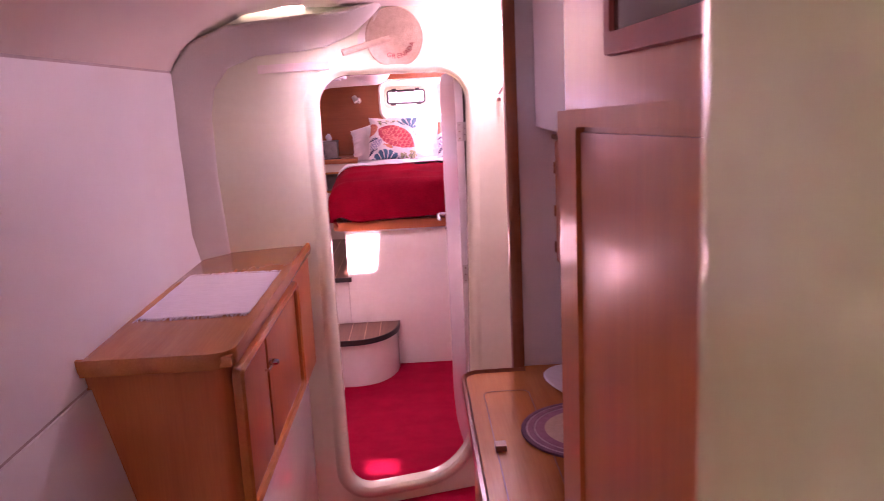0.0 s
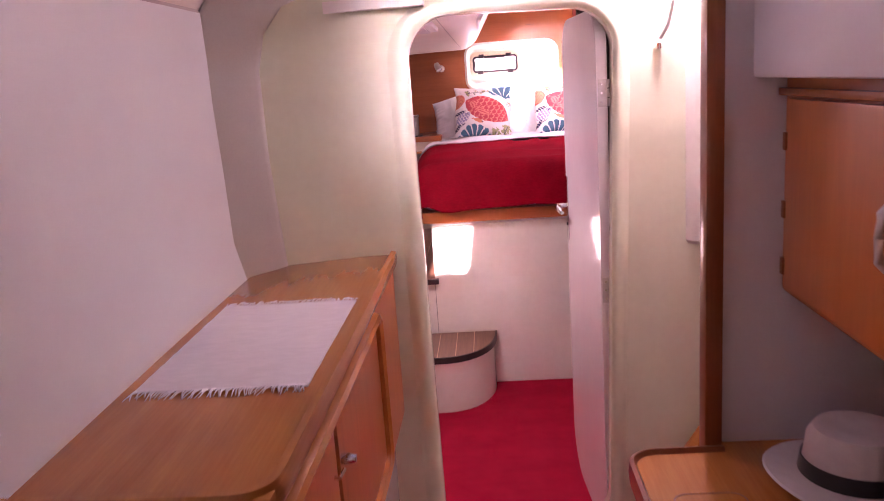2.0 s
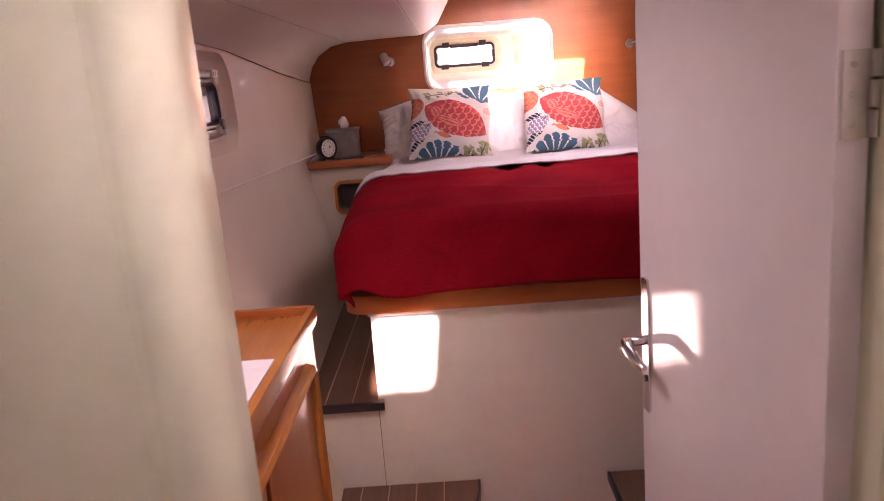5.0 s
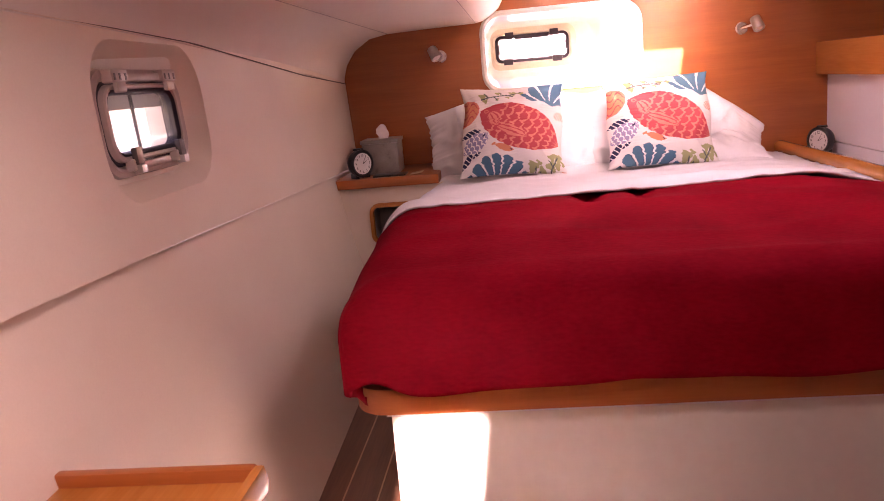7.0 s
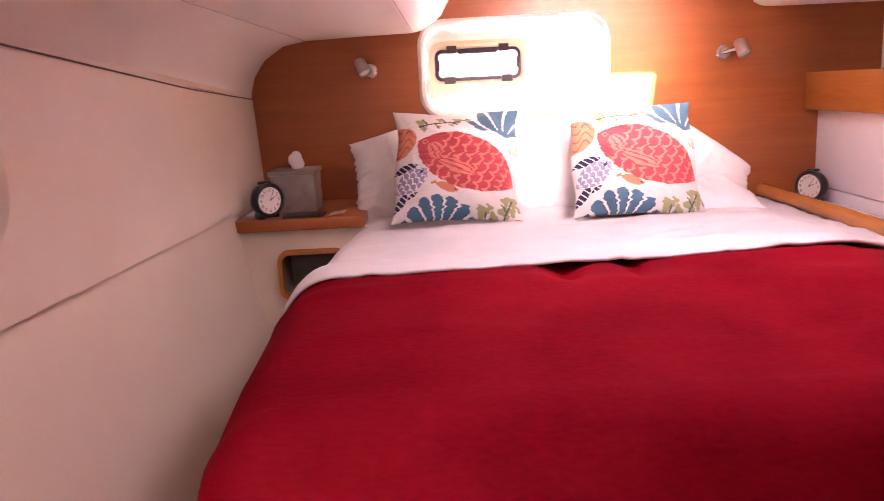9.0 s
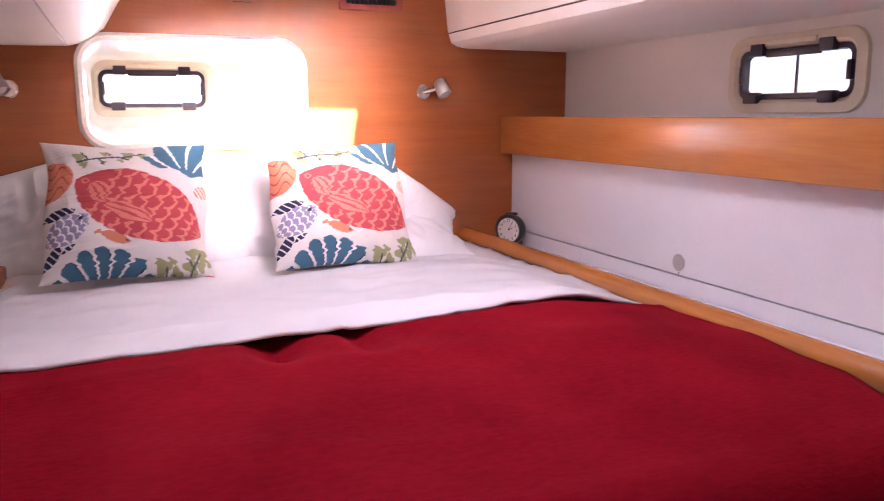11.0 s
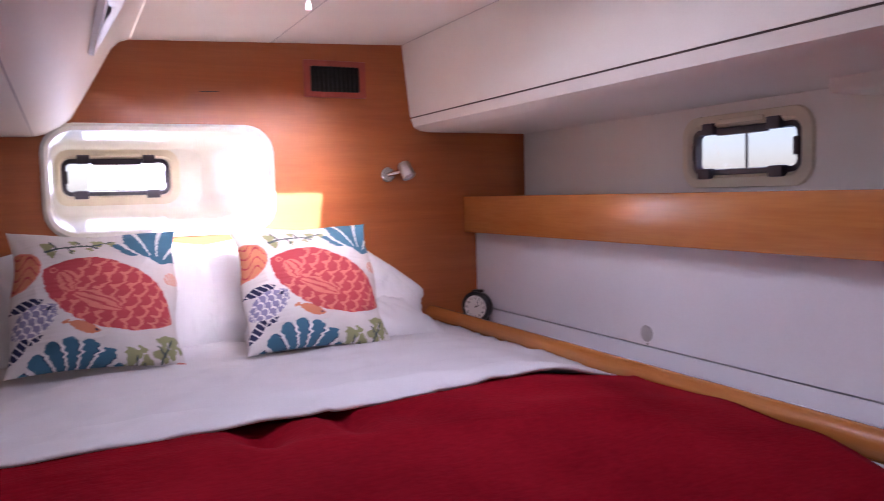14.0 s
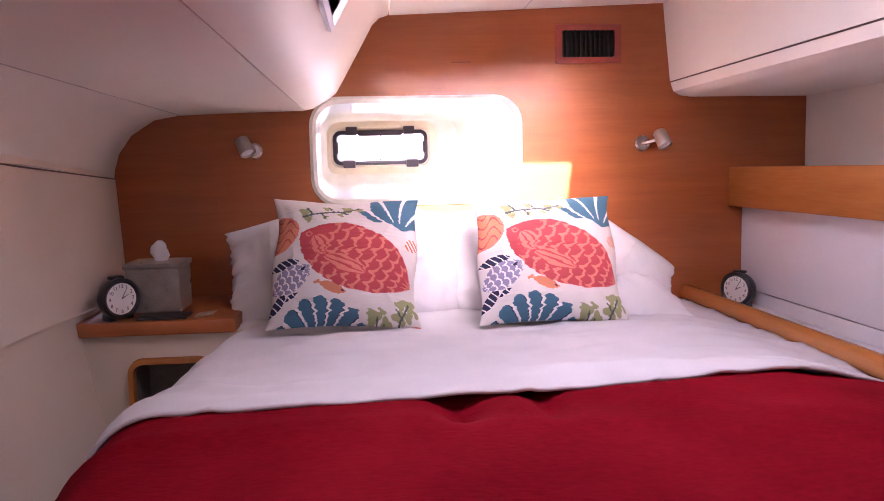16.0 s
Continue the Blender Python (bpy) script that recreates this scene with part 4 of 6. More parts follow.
def ink(u, v):
    """Which colour of the printed sea pattern lies at (u, v) of the cushion."""
    # large coral fish
    q = lens(u, v, 0.58, 0.555, -26, 0.43, 0.225)
    if q:
        a, b = q
        if math.hypot(u - 0.255, v - 0.735) < 0.022:
            return 2 if math.hypot(u - 0.255, v - 0.735) > 0.012 else 1
        f = lens(u, v, 0.34, 0.645, -58, 0.085, 0.062, 0.5)
        if f:
            return 2 if math.sin(f[1] * 9) > -0.55 else 1
        f = lens(u, v, 0.53, 0.50, -24, 0.15, 0.055, 0.6)
        if f:
            return 2 if math.sin(f[1] * 8) > -0.5 else 1
        if a > -0.62:
            return 2 if scale_arcs(a * 0.43, b * 0.2, 0.078, 0.24) else 1
        return 1
    # orange fish at the edge
    if ((u - 0.03) / 0.15) ** 2 + ((v - 0.76) / 0.145) ** 2 < 1 and v > 0.615:
        if ((u - 0.03) / 0.15) ** 2 + ((v - 0.76) / 0.145) ** 2 > 0.86:
            return 2
        return 1 if abs(math.sin(v * 42 + 1.6 * math.sin(u * 46))) < 0.28 else 3
    # lavender fish with navy fins
    q = lens(u, v, 0.160, 0.405, 26, 0.165, 0.088, 0.7)
    if q:
        if math.hypot(u - 0.262, v - 0.470) < 0.014:
            return 5
        return 8 if scale_arcs(q[0] * 0.165, q[1] * 0.095, 0.05, 0.22) else 6
    if lens(u, v, 0.115, 0.515, 8, 0.115, 0.034, 0.8) or lens(u, v, 0.055, 0.245, 50, 0.10, 0.036, 0.8) or lens(u, v, 0.16, 0.285, 30, 0.05, 0.016, 0.8):
        return 5 if abs(math.sin((u + v) * 60)) > 0.25 else 8
    # little fish
    if lens(u, v, 0.445, 0.335, -22, 0.088, 0.034, 0.7):
        return 5 if math.hypot(u - 0.505, v - 0.312) < 0.008 else 3
    if lens(u, v, 0.345, 0.375, 40, 0.022, 0.010) or lens(u, v, 0.345, 0.372, -5, 0.024, 0.008):
        return 3
    if lens(u, v, 0.97, 0.085, 5, 0.055, 0.026, 0.7):
        return 2
    q = lens(u, v, 0.955, 0.68, 35, 0.06, 0.045, 0.6)
    if q:
        return 3 if math.sin(q[0] * 14) > -0.3 else 8
    # teal shell
    du, dv = u - 0.355, v + 0.03
    r, th = math.hypot(du, dv * 1.02), math.degrees(math.atan2(dv, du))
    if v > 0 and r < 0.315:
        k = (th - 8) / 23.4
        fr = k - math.floor(k)
        edge = 0.315 - 0.020 * (2 * fr - 1) ** 2 * 2
        if r < edge:
            return 8 if fr < 0.10 or fr > 0.90 else (5 if abs(fr - 0.13) < 0.03 else 4)
    # teal fan in the corner
    if u > 0.60 and v > 0.80 - 0.02 * math.sin(u * 30) + 0.10 * max(0, 0.80 - u) / 0.2 and not (u < 0.68 and v > 0.93):
        du, dv = u - 0.86, v - 0.74
        th = math.degrees(math.atan2(dv, du))
        if abs(((th + 12) / 27) % 1 - 0.5) < 0.09 and math.hypot(du, dv) > 0.10:
            return 8
        return 4
    # sea weed
    for s in ((0.20, 0.88, 0.34, 0.91), (0.34, 0.91, 0.50, 0.93), (0.27, 0.90, 0.24, 0.96), (0.34, 0.91, 0.36, 0.86), (0.42, 0.92, 0.40, 0.975), (0.45, 0.93, 0.52, 0.90), (0.50, 0.93, 0.60, 0.965)):
        if branch(u, v, *s, 0.007):
            return 9
    for cu, cv, rr in ((0.22, 0.92, 0.045), (0.24, 0.86, 0.030), (0.38, 0.96, 0.030), (0.52, 0.955, 0.040), (0.60, 0.94, 0.030), (0.47, 0.89, 0.022), (0.36, 0.87, 0.022)):
        if math.hypot(u - cu, v - cv) < rr * (0.85 + 0.2 * math.sin(3 * math.atan2(v - cv, u - cu))):
            return 7
    for s in ((0.70, 0.0, 0.715, 0.14), (0.715, 0.07, 0.76, 0.10), (0.82, 0.0, 0.86, 0.12), (0.86, 0.12, 0.94, 0.24), (0.88, 0.14, 0.85, 0.20)):
        if branch(u, v, *s, 0.006):
            return 9
    for cu, cv, rr in ((0.69, 0.145, 0.055), (0.77, 0.11, 0.040), (0.86, 0.15, 0.050), (0.92, 0.16, 0.040), (0.94, 0.235, 0.050), (0.88, 0.23, 0.036), (0.655, 0.075, 0.032), (0.745, 0.175, 0.030), (0.80, 0.06, 0.034), (0.90, 0.07, 0.030), (0.985, 0.19, 0.030)):
        if math.hypot(u - cu, v - cv) < rr * (0.85 + 0.22 * math.sin(3 * math.atan2(v - cv, u - cu) + cu * 20)):
            return 7
    return 0


def cushion_mesh(w, h, d, n=190):
    bm = B()
    back = 40

    def at(u, v, s):
        a, b = 2 * u - 1, 2 * v - 1
        e = (1 - abs(a) ** 2.6) * (1 - abs(b) ** 2.6)
        t = d / 2 * max(e, 0) ** 0.6
        cx = a * w / 2 * (1 - 0.07 * (1 - b * b) * a * a)
        cz = b * h / 2 * (1 - 0.07 * (1 - a * a) * b * b)
        wr = (0.009 * n3(cx, cz, 2.0, 9) + 0.004 * n3(cx, cz, 5.0, 20) + 0.004 * crease(cx, cz, 6.0, 8.0)) * min(1, e * 2)
        fold = -0.010 * math.exp(-((a + b * 0.2 + 0.72) / 0.07) ** 2) * max(0, b) * min(1, e * 3)
        cz -= 0.016 * max(0, 0.55 - abs(a + 0.05)) * max(0, b) ** 2
        cx += 0.010 * n3(cz, b, 1.7, 31) * (1 - abs(a)) + 0.006 * math.sin(5.0 * b + a)
        return (cx, -s * (t + wr) - (fold if s > 0 else 0), cz)

    for s, m in ((1, n), (-1, back)):
        g = [[bm.verts.new(at(i / m, j / m, s)) for i in range(m + 1)] for j in range(m + 1)]
        for j in range(m):
            for i in range(m):
                f = bm.faces.new((g[j][i], g[j][i + 1], g[j + 1][i + 1], g[j + 1][i]))
                f.material_index = ink((i + 0.5) / m, (j + 0.5) / m + 0.095) if s > 0 else 0
    return bm


me = mesh_of("cushion", cushion_mesh(0.395, 0.385, 0.14), INKS)
for x, y, z, rx, ry, rz, lab in ((0.226, 8.490, 1.392, -32, 1.5, -3, "square cushion printed with coral fish, one corner folded"), (0.764, 8.475, 1.388, -32, 1.4, 0, "square cushion printed with coral fish and teal shells")):
    c = new("cushion", me)
    c.matrix_world = pose(x, y, z, rx, ry, rz)
    tagged(c, lab, "cushion", "printed cushions")

# ---- ledge and niche beside the bed head ----
bm = B()
bx(bm, -0.50, -0.07, 8.505, HW - 0.002, 1.212, 1.250, 0.006)
solid("bedside_ledge", bm, WOOD_X, "cherry wood bedside ledge", "shelf")
bm = B()
NH = rrect(-0.345, -0.15, 0.997, 1.132, 0.025, 5)
plate(bm, [(-0.50, 0.60), (-0.05, 0.60), (-0.05, 1.212), (-0.50, 1.212)], [NH], lambda a, b: Vector((a, 8.53, b)), (0, 0.02, 0))
solid("bedside_panel", bm, HULL, "white panel under the bedside ledge with a niche", kind="structure", smooth=False)
bn = thing("bedside_niche", (-0.25, 8.53, 0.997), "open niche with a rounded wood frame", "niche")
bm = B()
bridge(bm, [[Vector((a, y, b)) for a, b in rrect(-0.345 - g, -0.15 + g, 0.997 - g, 1.132 + g, 0.025 + g, 5)] for g, y in ((0.016, 8.529), (0.014, 8.517), (0.0, 8.515), (-0.002, 8.535))])
part("frame", bm, WOOD_Y, bn)
# niche box, in a darker colour than panel and frame
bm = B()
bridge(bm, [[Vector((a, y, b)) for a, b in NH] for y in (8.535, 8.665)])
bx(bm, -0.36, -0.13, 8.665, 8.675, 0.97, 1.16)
part("box", bm, NICHE, bn, "niche box, darker than the panel around it")

# ---- steps ----
us = thing("upper_step", (-0.2, 7.7, 0.0), "upper teak step beside the bed with dark edge", "step", "cabin steps")
bm = B()
bx(bm, -0.42, -0.074, 7.115, 8.528, 0.0, 0.572)
part("riser", bm, GELCOAT, us, "white moulded riser")
for k, (a, b) in enumerate(((-0.42, -0.335), (-0.331, -0.246), (-0.242, -0.157), (-0.153, -0.052))):
    bm = B()
    bx(bm, a, b, 7.095, 8.528, 0.575, 0.600, 0.0015, 1)
    part("plank", bm, TREAD, us)
for a in (-0.333, -0.244, -0.155):
    bm = B()
    bx(bm, a - 0.0022, a + 0.0022, 7.096, 8.528, 0.575, 0.5992)
    part("inlay", bm, HOLLY, us, "pale caulking strip")
bm = B()
bx(bm, -0.42, -0.050, 7.080, 7.0945, 0.572, 0.6005, 0.003)
part("nosing", bm, RUBBER, us, "dark edge strip")


def step_outline(g=0.0):
    cx, cy = -0.05, 7.11
    pts = [(-0.42, 7.108), (-0.42, 6.722 - g), (-0.10, 6.722 - g)]
    for k in range(0, 13):
        a = radians(-90 + 90 * k / 12)
        pts.append((-0.05 + (0.288 + g) * abs(math.cos(a)) ** 0.9, 7.10 + (0.378 + g) * -abs(math.sin(a)) ** 0.9))
    pts.append((0.238 + g, 7.108))
    return pts


ls = thing("lower_step", (0.0, 6.9, 0.0), "rounded white lower step with teak treads", "step", "cabin steps")
bm = B()
plate(bm, step_outline(-0.012), [], lambda a, b: Vector((a, b, 0.0)), (0, 0, 0.264))
part("body", bm, GELCOAT, ls, "white moulded body")
so = step_outline(-0.004)
xs = [-0.42, -0.33, -0.24, -0.15, -0.06, 0.03, 0.12, 0.234]


def front_y(x):
    if x <= -0.05:
        return 6.726
    c = min(1.0, ((x + 0.05) / 0.284)) ** (1 / 0.9)
    return 7.10 - 0.374 * math.sqrt(max(0.0, 1 - c * c)) ** 0.9


for a, b in zip(xs, xs[1:]):
    bm = B()
    a, b = a + 0.002, b - 0.002
    loop = [(a, 7.108)] + [(a + (b - a) * k / 6, front_y(a + (b - a) * k / 6)) for k in range(7)] + [(b, 7.108)]
    plate(bm, loop, [], lambda p, q: Vector((p, q, 0.270)), (0, 0, 0.024))
    part("plank", bm, TREAD, ls, smooth=False)
for a in xs[1:-1]:
    bm = B()
    bx(bm, a - 0.0024, a + 0.0024, front_y(a) + 0.002, 7.108, 0.268, 0.2932)
    part("inlay", bm, HOLLY, ls, "pale caulking strip")
bm = B()
nz = step_outline(0.002)[1:]
nn = step_outline(-0.006)[1:]
loops = [[Vector((a, b, z)) for (a, b) in L] for L, z in ((nn, 0.262), (nz, 0.262), (nz, 0.295), (nn, 0.295))]
bridge(bm, loops, close=False)
part("nosing", bm, RUBBER, ls, "dark edge strip")

rs = thing("side_step", (0.85, 7.0, 0.0), "white step with teak tread and dark edge", "step", "cabin steps")
bm = B()
bx(bm, 0.685, 1.28, 6.86, 7.108, 0.0, 0.262, 0.01)
part("body", bm, GELCOAT, rs)
bm = B()
bx(bm, 0.672, 1.28, 6.86, 7.108, 0.264, 0.291, 0.002)
part("plank", bm, TREAD, rs)
bm = B()
bx(bm, 0.660, 0.671, 6.85, 7.108, 0.262, 0.293, 0.002)
bx(bm, 0.660, 1.28, 6.848, 6.859, 0.262, 0.293, 0.002)
part("nosing", bm, RUBBER, rs, "dark edge strip")

# ---- shelf box, screen, books on the starboard side ----
sh = thing("hull_shelf", (1.6, 8.0, 1.49), "long cherry wood shelf box along the hull side", "shelf")
bm = B()
bx(bm, 1.478, 1.500, 6.3, HW - 0.002, 1.488, 1.618, 0.003)
part("fascia", bm, WOOD_Y, sh)
bm = B()
bx(bm, 1.500, 1.741, 6.3, HW - 0.002, 1.594, 1.612)
part("top", bm, PANEL, sh, "white shelf top")
bm = B()
bx(bm, 1.500, 1.741, 6.3, HW - 0.002, 1.492, 1.504)
part("underside", bm, WOOD_Y, sh)
bm = B()
bx(bm, 1.60, 1.742, 6.2, 7.515, 1.815, 1.90, 0.012, 3)
solid("cable_box", bm, LINER, "white boxed duct under the soffit", "duct")
bm = B()
lathe(bm, [(0.0, 0.0), (0.020, 0.0), (0.022, 0.004), (0.018, 0.006), (0.0, 0.006)], (1.5275, 7.990, 1.250), (-1, 0, 0), 24)
solid("panel_cap", bm, GREYDOT, "round grey cap set into the white panel", "cap")
bm = B()
lathe(bm, [(0.0, 0.0), (0.004, 0.0), (0.003, 0.002), (0.0, 0.002)], (1.5275, 7.990, 1.222), (-1, 0, 0), 10)
solid("screw", bm, GREYDOT, "small screw in the white panel", "screw")

tv = new("television")
tagged(tv, "flat black television with silver edge on a wall arm", "television")
ORIGIN[tv] = Vector((0, 0, 0))
bm = B()
bx(bm, 0.0, 0.032, -0.62, -0.013, 0.0, 0.472, 0.006)
part("casing", bm, BLACK, tv)
bm = B()
bx(bm, -0.006, 0.032, -0.0125, 0.0, -0.004, 0.476, 0.004)
part("edge_strip", bm, SILVER, tv, "silver edge strip")
bm = B()
bx(bm, -0.003, -0.0005, -0.58, -0.045, 0.04, 0.44, 0)
part("screen", bm, SCREEN, tv, "dark glossy screen")
bm = B()
tube(bm, [(0.03, -0.33, 0.10), (0.10, -0.33, 0.09), (0.165, -0.33, 0.09)], 0.014, 10)
part("arm", bm, BLACK, tv, "black wall arm")
tv.matrix_world = pose(1.268, 6.998, 1.447, 0, 0, 6)

BOOKS = [
    ("black paperback with small pale lettering", 0.029, (0.012, 0.012, 0.014), 7.064, "Benjamin\nR. Barber", 0.0105, (0.35, 0.33, 0.32)),
    ("grey brown paperback with dull lettering", 0.028, (0.16, 0.13, 0.14), 7.061, "RICHARD", 0.0125, (0.28, 0.2, 0.2)),
    ("blue grey paperback with dark lettering", 0.029, (0.22, 0.26, 0.33), 7.067, "JODI\nPICOULT", 0.012, (0.05, 0.06, 0.10)),
    ("pale grey worn paperback book", 0.024, (0.28, 0.29, 0.34), 7.059, "", 0.01, (0.1, 0.1, 0.1)),
    ("black book with white lettering", 0.032, (0.012, 0.012, 0.018), 7.100, "AUSTRALIAN\nSEA STORIES", 0.0115, (0.7, 0.7, 0.7)),
    ("red and black striped paperback", 0.031, (0.30, 0.035, 0.02), 7.096, "WATER for E", 0.011, (0.7, 0.6, 0.4)),
]
PAGES = surface("pages", (0.55, 0.48, 0.36), (0.66, 0.58, 0.45), 0.9, 10, 300, 0.3, stretch=(1, 1, 8))
bm = B()
bx(bm, 1.402, 1.52, 6.84, 7.05, 1.173, 1.222, 0.003)
solid("raised_step", bm, PANEL, "low white step on the ledge under the books", kind="structure")
z = 1.222
for lab, th, col, yend, words, size, wc in BOOKS:
    bk = thing("book", (1.46, 7.0, z), lab, "book", "stack of books")
    cov = surface("cover", tuple(c * 0.85 for c in col), tuple(min(1, c * 1.15) for c in col), 0.35, 12, 160, 0.05)
    bm = B()
    bx(bm, 1.395, 1.399, yend - 0.21, yend, z + 0.0005, z + th - 0.0005, 0.0012)
    bx(bm, 1.397, 1.518, yend - 0.21, yend, z + 0.0005, z + 0.0025)
    bx(bm, 1.397, 1.518, yend - 0.21, yend, z + th - 0.0025, z + th - 0.0005)
    part("cover", bm, cov, bk)
    bm = B()
    bx(bm, 1.3995, 1.512, yend - 0.207, yend - 0.004, z + 0.003, z + th - 0.003)
    part("pages", bm, PAGES, bk, "cream page block")
    if words:
        m = Matrix.Translation((1.3946, yend - 0.062 if yend < 7.08 else yend - 0.084, z + th / 2)) @ Matrix(((0, 0, -1, 0), (-1, 0, 0, 0), (0, 1, 0, 0), (0, 0, 0, 1)))
        part("lettering", letters(words, size, m), surface("ink", wc, wc, 0.6, 10, 100, 0), bk, smooth=False)
    if lab.startswith("red"):
        for a in (0.02, 0.085, 0.15):
            bm = B()
            bx(bm, 1.3942, 1.396, yend - a - 0.032, yend - a, z + 0.003, z + th - 0.003)
            part("stripe", bm, BLACK, bk, "black band")
    if lab.startswith("black book"):
        m = Matrix.Translation((1.3946, yend - 0.030, z + th / 2)) @ Matrix(((0, 0, -1, 0), (0, 1, 0, 0), (1, 0, 0, 0), (0, 0, 0, 1)))
        part("lettering", letters("THE\nBEST", 0.010, m), surface("ink", wc, wc, 0.6, 10, 100, 0), bk, smooth=False)
        bm = B()
        bx(bm, 1.40, 1.43, yend - 0.002, yend + 0.030, z + 0.002, z + 0.022, 0.001)
        part("flap", bm, surface("flap", (0.42, 0.06, 0.02), (0.5, 0.08, 0.03), 0.5), bk, "orange red folded flap")
    z += th


# ---- reading lamps, vent, clocks, tissue box ----
def reading_lamp(x, z, side, axis):
    r = thing("reading_lamp", (x, HW, z), "small brushed steel wall reading lamp", "lamp", "reading lamps")
    bm = B()
    lathe(bm, [(0.0, 0.0), (0.026, 0.0), (0.026, 0.006), (0.021, 0.011), (0.0, 0.011)], (x, HW - 0.0005, z), (0, -1, 0), 28)
    part("rosette", bm, CHROME, r)
    c = Vector((x + side, HW - 0.045, z + 0.030))
    bm = B()
    tube(bm, [(x, HW - 0.008, z), (x + side * 0.3, HW - 0.026, z + 0.004), c + Vector(axis).normalized() * 0.02], 0.008, 10)
    part("arm", bm, CHROME, r)
    bm = B()
    lathe(bm, [(0.0, -0.008), (0.017, -0.008), (0.0205, -0.004), (0.0235, 0.046), (0.0225, 0.048), (0.020, 0.046), (0.017, 0.02), (0.0, 0.018)], c, axis, 28)
    sh_ = part("shade", bm, STEEL, r, "brushed steel cone shade")
    bm = B()
    lathe(bm, [(0.0, 0.0), (0.0195, 0.0), (0.017, 0.004), (0.0, 0.006)], c + Vector(axis).normalized() * 0.040, axis, 20)
    part("bulb", bm, PANEL, sh_, "frosted bulb")


reading_lamp(-0.060, 1.700, -0.030, (0.40, -0.40, -0.80))
reading_lamp(1.185, 1.700, 0.042, (0.20, -0.45, -0.80))

vn = thing("air_vent", (1.0, HW, 2.0), "black slatted air vent in a red brown frame", "vent")
bm = B()
bridge(bm, [[Vector((a, y, b)) for a, b in rrect(*q, 0.004, 2)] for q, y in (((0.898, 1.114, 1.958, 2.081), HW - 0.001), ((0.900, 1.112, 1.960, 2.079), HW - 0.008), ((0.920, 1.091, 1.977, 2.061), HW - 0.008), ((0.921, 1.090, 1.978, 2.060), HW - 0.001))])
part("frame", bm, RED_TRIM, vn)
bm = B()
bx(bm, 0.919, 1.092, HW - 0.002, HW - 0.0005, 1.976, 2.062)
part("backing", bm, BLACK, vn)
for k in range(11):
    bm = B()
    t = B()
    bx(t, -0.0012, 0.0012, -0.006, 0.006, -0.042, 0.042)
    merge(bm, t, pose(0.9295 + k * 0.0152, HW - 0.005, 2.019, 0, 0, 35))
    part("slat", bm, BLACK, vn)
# scratch in the veneer
bm = B()
bx(bm, 0.565, 0.625, HW - 0.0012, HW - 0.0002, 1.9655, 1.9675)
solid("trim_scratch", bm, DARKGAP, "short dark scratch in the veneer", kind="structure")


def alarm_clock(x, y, z, turn, label):
    r = new("alarm_clock")
    tagged(r, label, "clock", "bedside clocks")
    ORIGIN[r] = Vector((0, 0, 0))
    R = 0.052
    cz = 0.058
    bm = B()
    lathe(bm, [(0.0, 0.022), (0.040, 0.022), (0.050, 0.012), (R + 0.003, -0.006), (R + 0.003, -0.022), (R - 0.004, -0.027), (R - 0.010, -0.022), (0.0, -0.021)], (0, 0, cz), (0, 1, 0), 36)
    part("case", bm, BLACK, r)
    bm = B()
    lathe(bm, [(0.0, 0.0), (R - 0.010, 0.0), (R - 0.010, 0.001), (0.0, 0.001)], (0, -0.0215, cz), (0, -1, 0), 36)
    part("dial", bm, FACE, r, "white dial")
    for n in range(1, 13):
        a = radians(90 - 30 * n)
        m = Matrix.Translation((0.033 * math.cos(a), -0.0228, cz + 0.033 * math.sin(a))) @ pose(0, 0, 0, 90, 0, 0)
        part("numeral", letters(str(n), 0.0140, m, 0.0002), BLACK, r, smooth=False)
    for nm, ang, ln, w in (("hour_hand", 90 - 62, 0.022, 0.003), ("minute_hand", 90 - 30, 0.032, 0.002)):
        bm = B()
        a = radians(ang)
        d, q = Vector((math.cos(a), 0, math.sin(a))), Vector((-math.sin(a), 0, math.cos(a)))
        o = Vector((0, -0.0236, cz))
        vs = [o - q * w / 2, o + d * ln - q * w / 4, o + d * ln + q * w / 4, o + q * w / 2]
        bridge(bm, [vs, [v + Vector((0, -0.0006, 0)) for v in vs]])
        bm.faces.new(bm.verts[:4])
        bm.faces.new(bm.verts[4:])
        part(nm, bm, BLACK, r, smooth=False)
    bm = B()
    bx(bm, -0.018, 0.018, -0.012, 0.012, cz + R - 0.002, cz + R + 0.008, 0.004)
    part("snooze_button", bm, BLACK, r)
    for s in (-1, 1):
        bm = B()
        bx(bm, s * 0.026 - 0.010, s * 0.026 + 0.010, -0.018, 0.018, 0.0, 0.022, 0.004)
        part("foot", bm, BLACK, r)
    r.matrix_world = pose(x, y, z, 0, 0, turn)
    return r


alarm_clock(-0.385, 8.555, 1.250, 48, "round black alarm clock with white dial on the wood ledge")
alarm_clock(1.462, 8.80, 1.172, -58, "round black alarm clock with white dial on the white ledge")

